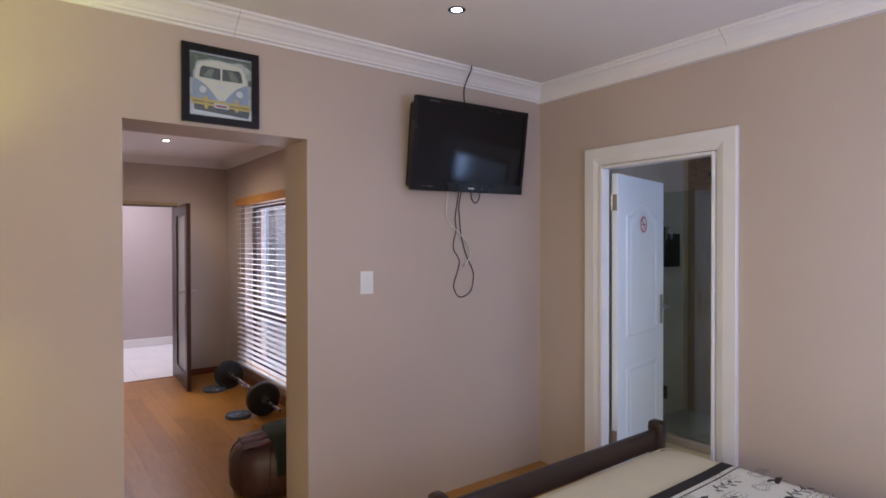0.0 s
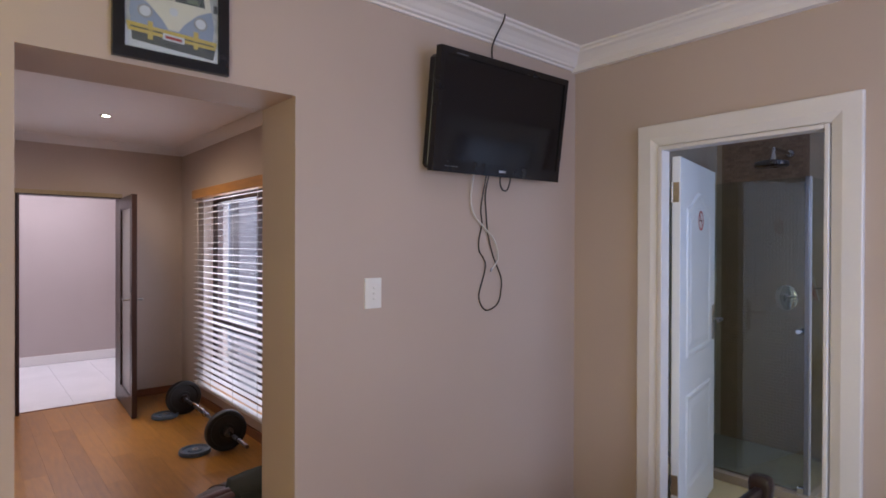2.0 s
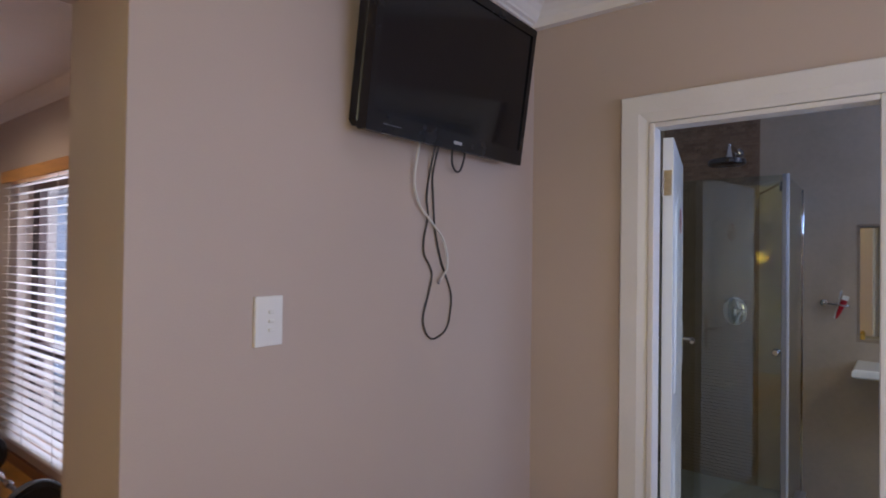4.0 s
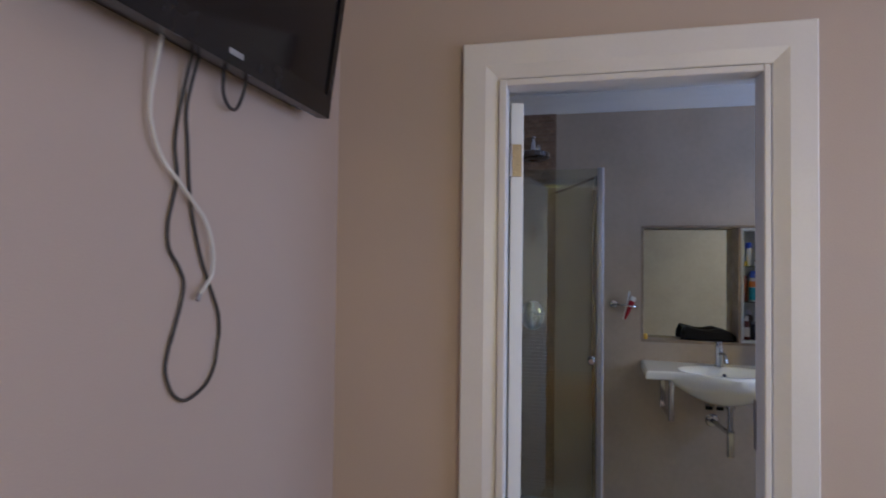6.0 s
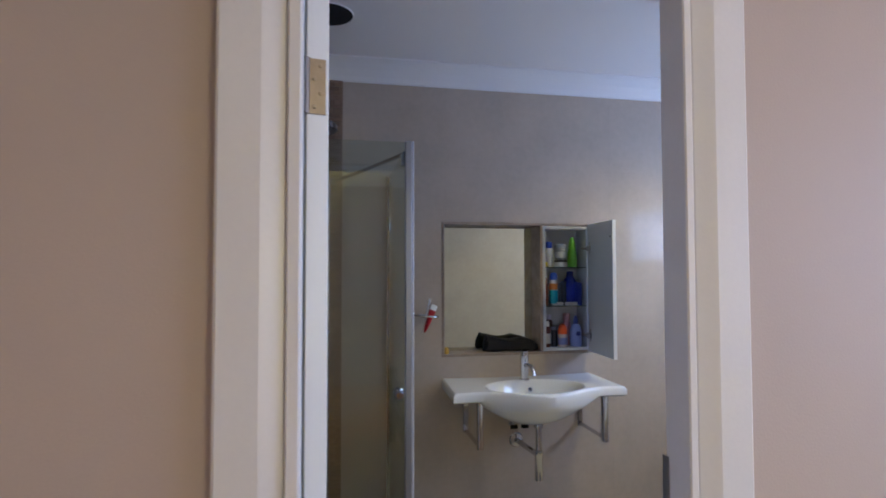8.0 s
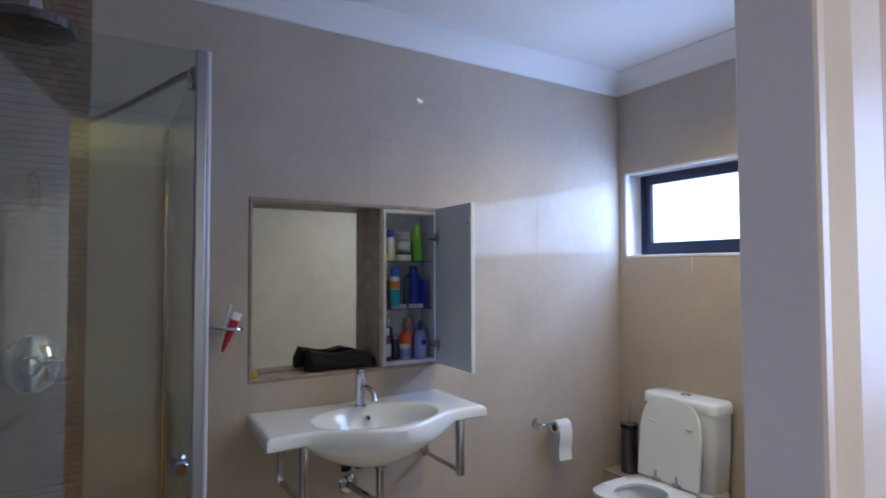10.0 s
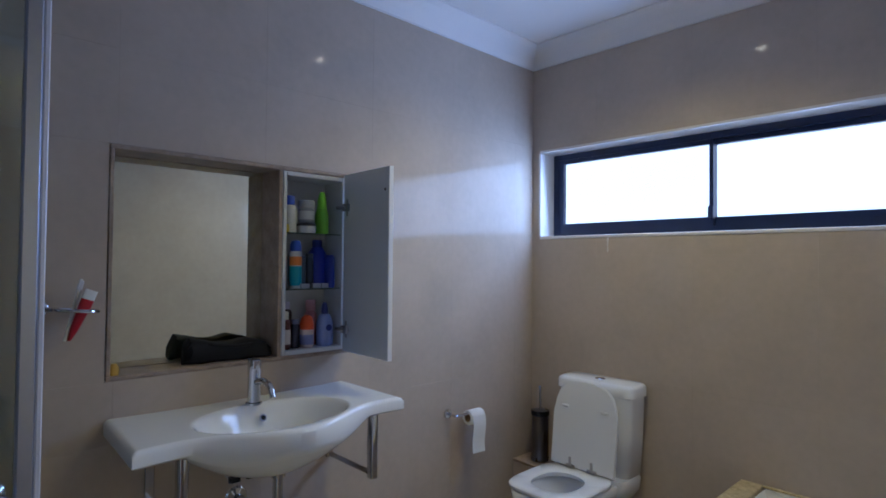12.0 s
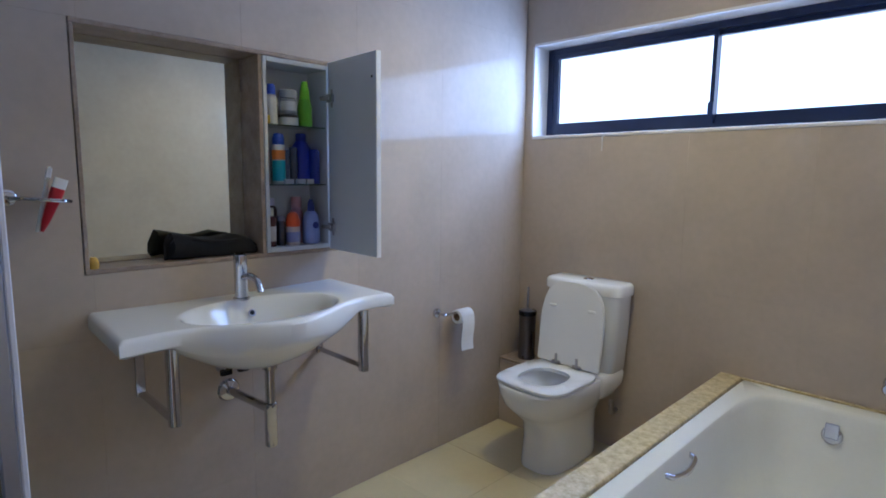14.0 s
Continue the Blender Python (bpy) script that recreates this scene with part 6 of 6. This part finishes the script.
# ---- framed picture ----
PX0, PX1, PZ0, PZ1 = 1.968, 2.326, 2.141, 2.509
PYW = TVW - 0.001
pic = thing("framed_picture", ((PX0 + PX1) / 2, TVW, PZ0), "black framed picture of an old two-tone camper van", "picture")
part("frame", wall("y", PYW - 0.022, PYW, PX0, PX1, PZ0, PZ1, [(PX0 + 0.034, PX1 - 0.034, PZ0 + 0.034, PZ1 - 0.034)]), M_BLACKP, pic)
part("print", box(PX0 + 0.033, PX1 - 0.033, PYW - 0.008, PYW - 0.002, PZ0 + 0.033, PZ1 - 0.033), surf("print_backdrop", (0.34, 0.36, 0.33), 0.5, scale=14, fine=60, bump=0, col2=(0.72, 0.72, 0.72)), pic)
PCX, PCZ, PS = (PX0 + PX1) / 2, (PZ0 + PZ1) / 2, 0.153


def flat(name, pts, mat, layer):
    part(name, prism([(PCX + a * PS, PCZ + b * PS) for a, b in pts], PYW - 0.0085 - 0.0006 * layer, PYW - 0.0082 - 0.0006 * layer), mat, pic)


C_CREAM, C_BLUE, C_DARK, C_YEL, C_GREY, C_TREE = (plain(n, c, 0.5) for n, c in (("print_cream", (0.80, 0.76, 0.64)), ("print_blue", (0.34, 0.40, 0.55)), ("print_dark", (0.07, 0.08, 0.08)), ("print_yellow", (0.68, 0.52, 0.10)), ("print_grey", (0.36, 0.36, 0.36)), ("print_tree", (0.12, 0.15, 0.11))))
C_RED, C_PALE, C_LEAF = (plain(n, c, 0.5) for n, c in (("print_red", (0.40, 0.05, 0.04)), ("print_pale", (0.74, 0.76, 0.80)), ("print_leaf", (0.20, 0.24, 0.17))))
flat("foliage", [(-0.94, 0.20), (-0.80, 0.42), (-0.72, 0.70), (-0.3, 0.84), (0.3, 0.80), (0.6, 0.86), (0.94, 0.66), (0.94, 0.94), (-0.94, 0.94)], C_TREE, 0)
for k in range(14):
    a, b, r = -0.88 + 0.135 * k, 0.86 - 0.05 * math.sin(k * 1.7), 0.05 + 0.02 * math.sin(k * 2.3)
    flat("leaf_cluster", [(a + r * math.cos(q * math.pi / 4), min(0.94, b + r * 0.8 * math.sin(q * math.pi / 4))) for q in range(8)], C_LEAF, 1)
flat("road", [(-0.94, -0.94), (0.94, -0.94), (0.94, -0.62), (-0.94, -0.50)], C_PALE, 0)
flat("bus_shadow", [(-0.80, -0.80), (0.84, -0.90), (0.90, -0.62), (-0.82, -0.55)], C_DARK, 1)
flat("bus_lower", [(-0.80, -0.60), (0.80, -0.66), (0.86, -0.2), (0.80, 0.20), (-0.80, 0.22), (-0.86, -0.2)], C_BLUE, 2)
flat("bus_upper", [(-0.80, 0.16), (0.80, 0.16), (0.74, 0.54), (0.60, 0.70), (0.24, 0.78), (-0.24, 0.78), (-0.60, 0.70), (-0.74, 0.54)], C_CREAM, 3)
flat("nose_panel", [(-0.80, 0.18), (0.80, 0.18), (0.50, 0.02), (0.22, -0.26), (0.10, -0.44), (-0.10, -0.44), (-0.22, -0.26), (-0.50, 0.02)], C_CREAM, 4)
for s in (-1, 1):
    flat("windscreen", [(s * 0.66, 0.22), (s * 0.03, 0.20), (s * 0.03, 0.56), (s * 0.54, 0.58), (s * 0.62, 0.50)], C_DARK, 5)
    flat("windscreen_sheen", [(s * 0.55, 0.25), (s * 0.30, 0.24), (s * 0.20, 0.50), (s * 0.36, 0.52)], C_LEAF, 6)
    flat("wing_mirror", [(s * 0.84, 0.16), (s * 0.93, 0.16), (s * 0.93, 0.34), (s * 0.84, 0.34)], C_DARK, 5)
    flat("headlight", [(s * 0.56 + 0.15 * math.cos(k * math.pi / 8), -0.16 + 0.15 * math.sin(k * math.pi / 8)) for k in range(16)], C_GREY, 6)
    flat("headlight_glass", [(s * 0.56 + 0.11 * math.cos(k * math.pi / 8), -0.16 + 0.11 * math.sin(k * math.pi / 8)) for k in range(16)], C_PALE, 7)
    flat("overrider", [(s * 0.46 - 0.05, -0.74), (s * 0.46 + 0.05, -0.74), (s * 0.46 + 0.05, -0.36), (s * 0.46 - 0.05, -0.36)], C_YEL, 8)
flat("emblem", [(0.09 * math.cos(k * math.pi / 8), -0.04 + 0.09 * math.sin(k * math.pi / 8)) for k in range(16)], C_PALE, 7)
flat("bumper", [(-0.88, -0.62), (0.88, -0.68), (0.92, -0.50), (-0.92, -0.44)], C_YEL, 7)
flat("bumper_gap", [(-0.84, -0.55), (0.84, -0.61), (0.84, -0.58), (-0.84, -0.52)], C_DARK, 8)
flat("number_plate", [(-0.22, -0.68), (0.22, -0.70), (0.22, -0.56), (-0.22, -0.54)], C_PALE, 9)
flat("number_bar", [(-0.17, -0.645), (0.17, -0.66), (0.17, -0.60), (-0.17, -0.585)], C_RED, 10)
part("cover_glass", box(PX0 + 0.0335, PX1 - 0.0335, PYW - 0.0172, PYW - 0.0160, PZ0 + 0.0335, PZ1 - 0.0335), M_GLASS, pic, "clear picture glass")

# ---- television cables ----
CY = TVW - 0.006
CB = thing("television_cable", (3.64, CY, 1.4), "thin black cable hanging in a long loop below the television", "cable")
part("cable", tube([(3.599, CY - 0.03, 1.93), (3.599, CY, 1.810), (3.585, CY, 1.727), (3.593, CY, 1.659), (3.572, CY, 1.577), (3.575, CY, 1.525), (3.604, CY, 1.488), (3.620, CY, 1.444), (3.588, CY, 1.348), (3.589, CY, 1.356), (3.573, CY, 1.299), (3.585, CY, 1.259), (3.604, CY, 1.236), (3.632, CY, 1.223), (3.670, CY, 1.230), (3.704, CY, 1.248), (3.726, CY, 1.282), (3.735, CY, 1.330), (3.738, CY, 1.336), (3.733, CY, 1.389), (3.695, CY, 1.459), (3.669, CY, 1.510), (3.646, CY, 1.575), (3.631, CY, 1.635), (3.621, CY, 1.738), (3.618, CY, 1.814), (3.618, CY - 0.03, 1.93)], 0.0036, 8, 5), M_CABLE, CB, smooth=True)
CW = thing("white_cable", (3.6, CY, 1.5), "loose white aerial cable hanging from the television", "cable")
part("cable", tube([(3.511, CY - 0.03, 1.92), (3.507, CY - 0.010, 1.795), (3.513, CY - 0.010, 1.737), (3.540, CY - 0.010, 1.689), (3.583, CY - 0.010, 1.655), (3.630, CY - 0.010, 1.617), (3.670, CY - 0.010, 1.582), (3.695, CY - 0.010, 1.527), (3.697, CY - 0.010, 1.482), (3.684, CY - 0.010, 1.459), (3.655, CY - 0.010, 1.431)], 0.0042, 8, 5), M_WCABLE, CW, smooth=True)
part("plug", tube([(3.656, CY - 0.010, 1.433), (3.647, CY - 0.010, 1.421)], 0.0050, 10, curved=False), M_STEEL, CW, "metal aerial plug")
CS = thing("short_cable", (3.74, CY, 1.85), "short black cable looped just below the television", "cable")
part("cable", tube([(3.692, CY - 0.03, 1.91), (3.705, CY - 0.02, 1.862), (3.730, CY - 0.018, 1.836), (3.755, CY - 0.02, 1.840), (3.765, CY - 0.03, 1.880), (3.760, CY - 0.04, 1.92)], 0.004, 8, 6), M_CABLE, CS, smooth=True)
CT = thing("ceiling_cable", (3.60, CY, 2.5), "black cable running from the ceiling down to the television", "cable")
part("cable", tube([(3.618, 4.160, BED_CEIL - 0.002), (3.618, 4.172, 2.645), (3.632, CY - 0.06, 2.60), (3.655, CY - 0.006, 2.555), (3.662, CY - 0.004, 2.48), (3.664, CY - 0.01, 2.36)], 0.0042, 8, 6), M_CABLE, CT, smooth=True)

# ---- throw on the bed ----
TZ = 0.5175
TY = 2.800
thr = thing("bed_throw", (3.3, 2.0, TZ), "cream throw printed with black birds, flowers and lettering", "throw")
bmt = bmesh.new()
prevr = None
for j in range(41):
    y = 1.12 + (TY - 1.12) * j / 40
    cur = []
    for i in range(49):
        x = BX0 + 0.03 + (BX1 + 0.012 - BX0 - 0.03) * i / 48
        e = min(i, 48 - i) * (BX1 - BX0) / 48
        z = TZ + 0.006 + 0.0022 * math.sin(9 * x + 5 * y) + 0.0016 * math.sin(17 * y - 6 * x) - 0.030 * max(0, 1 - e / 0.045) ** 2
        cur.append(bmt.verts.new((x, y + 0.006 * math.sin(5 * x), z)))
    if prevr:
        for i in range(48):
            bmt.faces.new((prevr[i], prevr[i + 1], cur[i + 1], cur[i]))
    prevr = cur
ext = bmesh.ops.extrude_face_region(bmt, geom=bmt.faces[:])
bmesh.ops.translate(bmt, verts=[v for v in ext["geom"] if isinstance(v, bmesh.types.BMVert)], vec=(0, 0, -0.005))
part("cloth", bmt, M_THROW, thr, smooth=True)
ZI = TZ + 0.0088


def strip(name, y0, y1, h=0.0):
    bm = bmesh.new()
    prev = None
    for i in range(49):
        x = BX0 + 0.03 + (BX1 + 0.010 - BX0 - 0.03) * i / 48
        e = min(i, 48 - i) * (BX1 - BX0) / 48
        dz = -0.030 * max(0, 1 - e / 0.045) ** 2 + 0.0022 * math.sin(9 * x + 5 * y0) + 0.0016 * math.sin(17 * y0 - 6 * x)
        cur = [bm.verts.new((x, yy + 0.006 * math.sin(5 * x), TZ + 0.0066 + h + dz + dd)) for yy in (y0, y1) for dd in (0, 0.0016)]
        if prev:
            for a, b in ((0, 1), (1, 3), (3, 2), (2, 0)):
                bm.faces.new((prev[a], prev[b], cur[b], cur[a]))
        prev = cur
    part(name, bm, M_INK, thr, "dark brown woven border")


strip("border", TY - 0.052, TY + 0.001)
strip("border_line", TY - 0.078, TY - 0.073)


def ink_line(pts, w):
    """A drawn line on the cloth as a flat ribbon."""
    path = smooth_path([(a, b, 0) for a, b in pts], 5)
    bm = bmesh.new()
    prev = None
    for i, p in enumerate(path):
        d = (path[min(i + 1, len(path) - 1)] - path[max(i - 1, 0)]).normalized()
        s = Vector((-d.y, d.x, 0)) * w * (0.5 + 0.5 * math.sin(math.pi * (i + 0.5) / len(path)))
        z = ZI + 0.0022 * math.sin(9 * p.x + 5 * p.y) + 0.0016 * math.sin(17 * p.y - 6 * p.x) - 0.002
        cur = [bm.verts.new((p.x + s.x, p.y + s.y, z)), bm.verts.new((p.x - s.x, p.y - s.y, z))]
        if prev:
            bm.faces.new((prev[0], prev[1], cur[1], cur[0]))
        prev = cur
    return bm


random.seed(21)
for k in range(56):
    bx, by = 3.12 + 0.125 * (k % 8) + random.uniform(-0.04, 0.04), 2.67 - 0.115 * (k // 8) + random.uniform(-0.03, 0.03)
    a = random.uniform(-0.6, 0.6)
    kind = (k + k // 8) % 4
    bmd = bmesh.new()
    if kind == 0:      # bird
        for pts, w in (([(-0.045, 0.0), (-0.01, 0.006), (0.022, 0.010), (0.038, 0.006)], 0.013), ([(0.0, 0.008), (-0.02, 0.028), (-0.05, 0.034)], 0.009), ([(0.02, -0.005), (0.024, -0.024)], 0.0016), ([(0.038, 0.006), (0.055, 0.004)], 0.003)):
            merge(bmd, ink_line([(bx + p * math.cos(a) - q * math.sin(a), by + p * math.sin(a) + q * math.cos(a)) for p, q in pts], w))
    elif kind == 1:    # twig with leaves
        stem = [(-0.09, -0.02), (-0.03, 0.012), (0.03, 0.0), (0.09, 0.03)]
        merge(bmd, ink_line([(bx + p * math.cos(a) - q * math.sin(a), by + p * math.sin(a) + q * math.cos(a)) for p, q in stem], 0.0022))
        for t in range(7):
            p, q = -0.08 + 0.026 * t, 0.008 * math.sin(t)
            s = 1 if t % 2 else -1
            merge(bmd, ink_line([(bx + u * math.cos(a) - v * math.sin(a), by + u * math.sin(a) + v * math.cos(a)) for u, v in ((p, q), (p + 0.012, q + s * 0.014), (p + 0.020, q + s * 0.026))], 0.0055))
    elif kind == 2:    # scrolls of writing that cannot be read
        for r in range(4):
            pts = [(bx - 0.08 + 0.013 * t, by + 0.02 * r + 0.005 * math.sin(t * 2.1 + r) + random.uniform(-0.002, 0.002)) for t in range(12)]
            merge(bmd, ink_line(pts, 0.0012))
    else:              # round postmark
        for rr in (0.032, 0.022):
            merge(bmd, ink_line([(bx + rr * math.cos(t * math.pi / 6), by + rr * math.sin(t * math.pi / 6)) for t in range(13)], 0.0013))
        for t in range(4):
            merge(bmd, ink_line([(bx + 0.03, by - 0.018 + 0.012 * t), (bx + 0.06, by - 0.014 + 0.012 * t), (bx + 0.10, by - 0.018 + 0.012 * t)], 0.0012))
    part("print_motif", bmd, M_INK, thr)
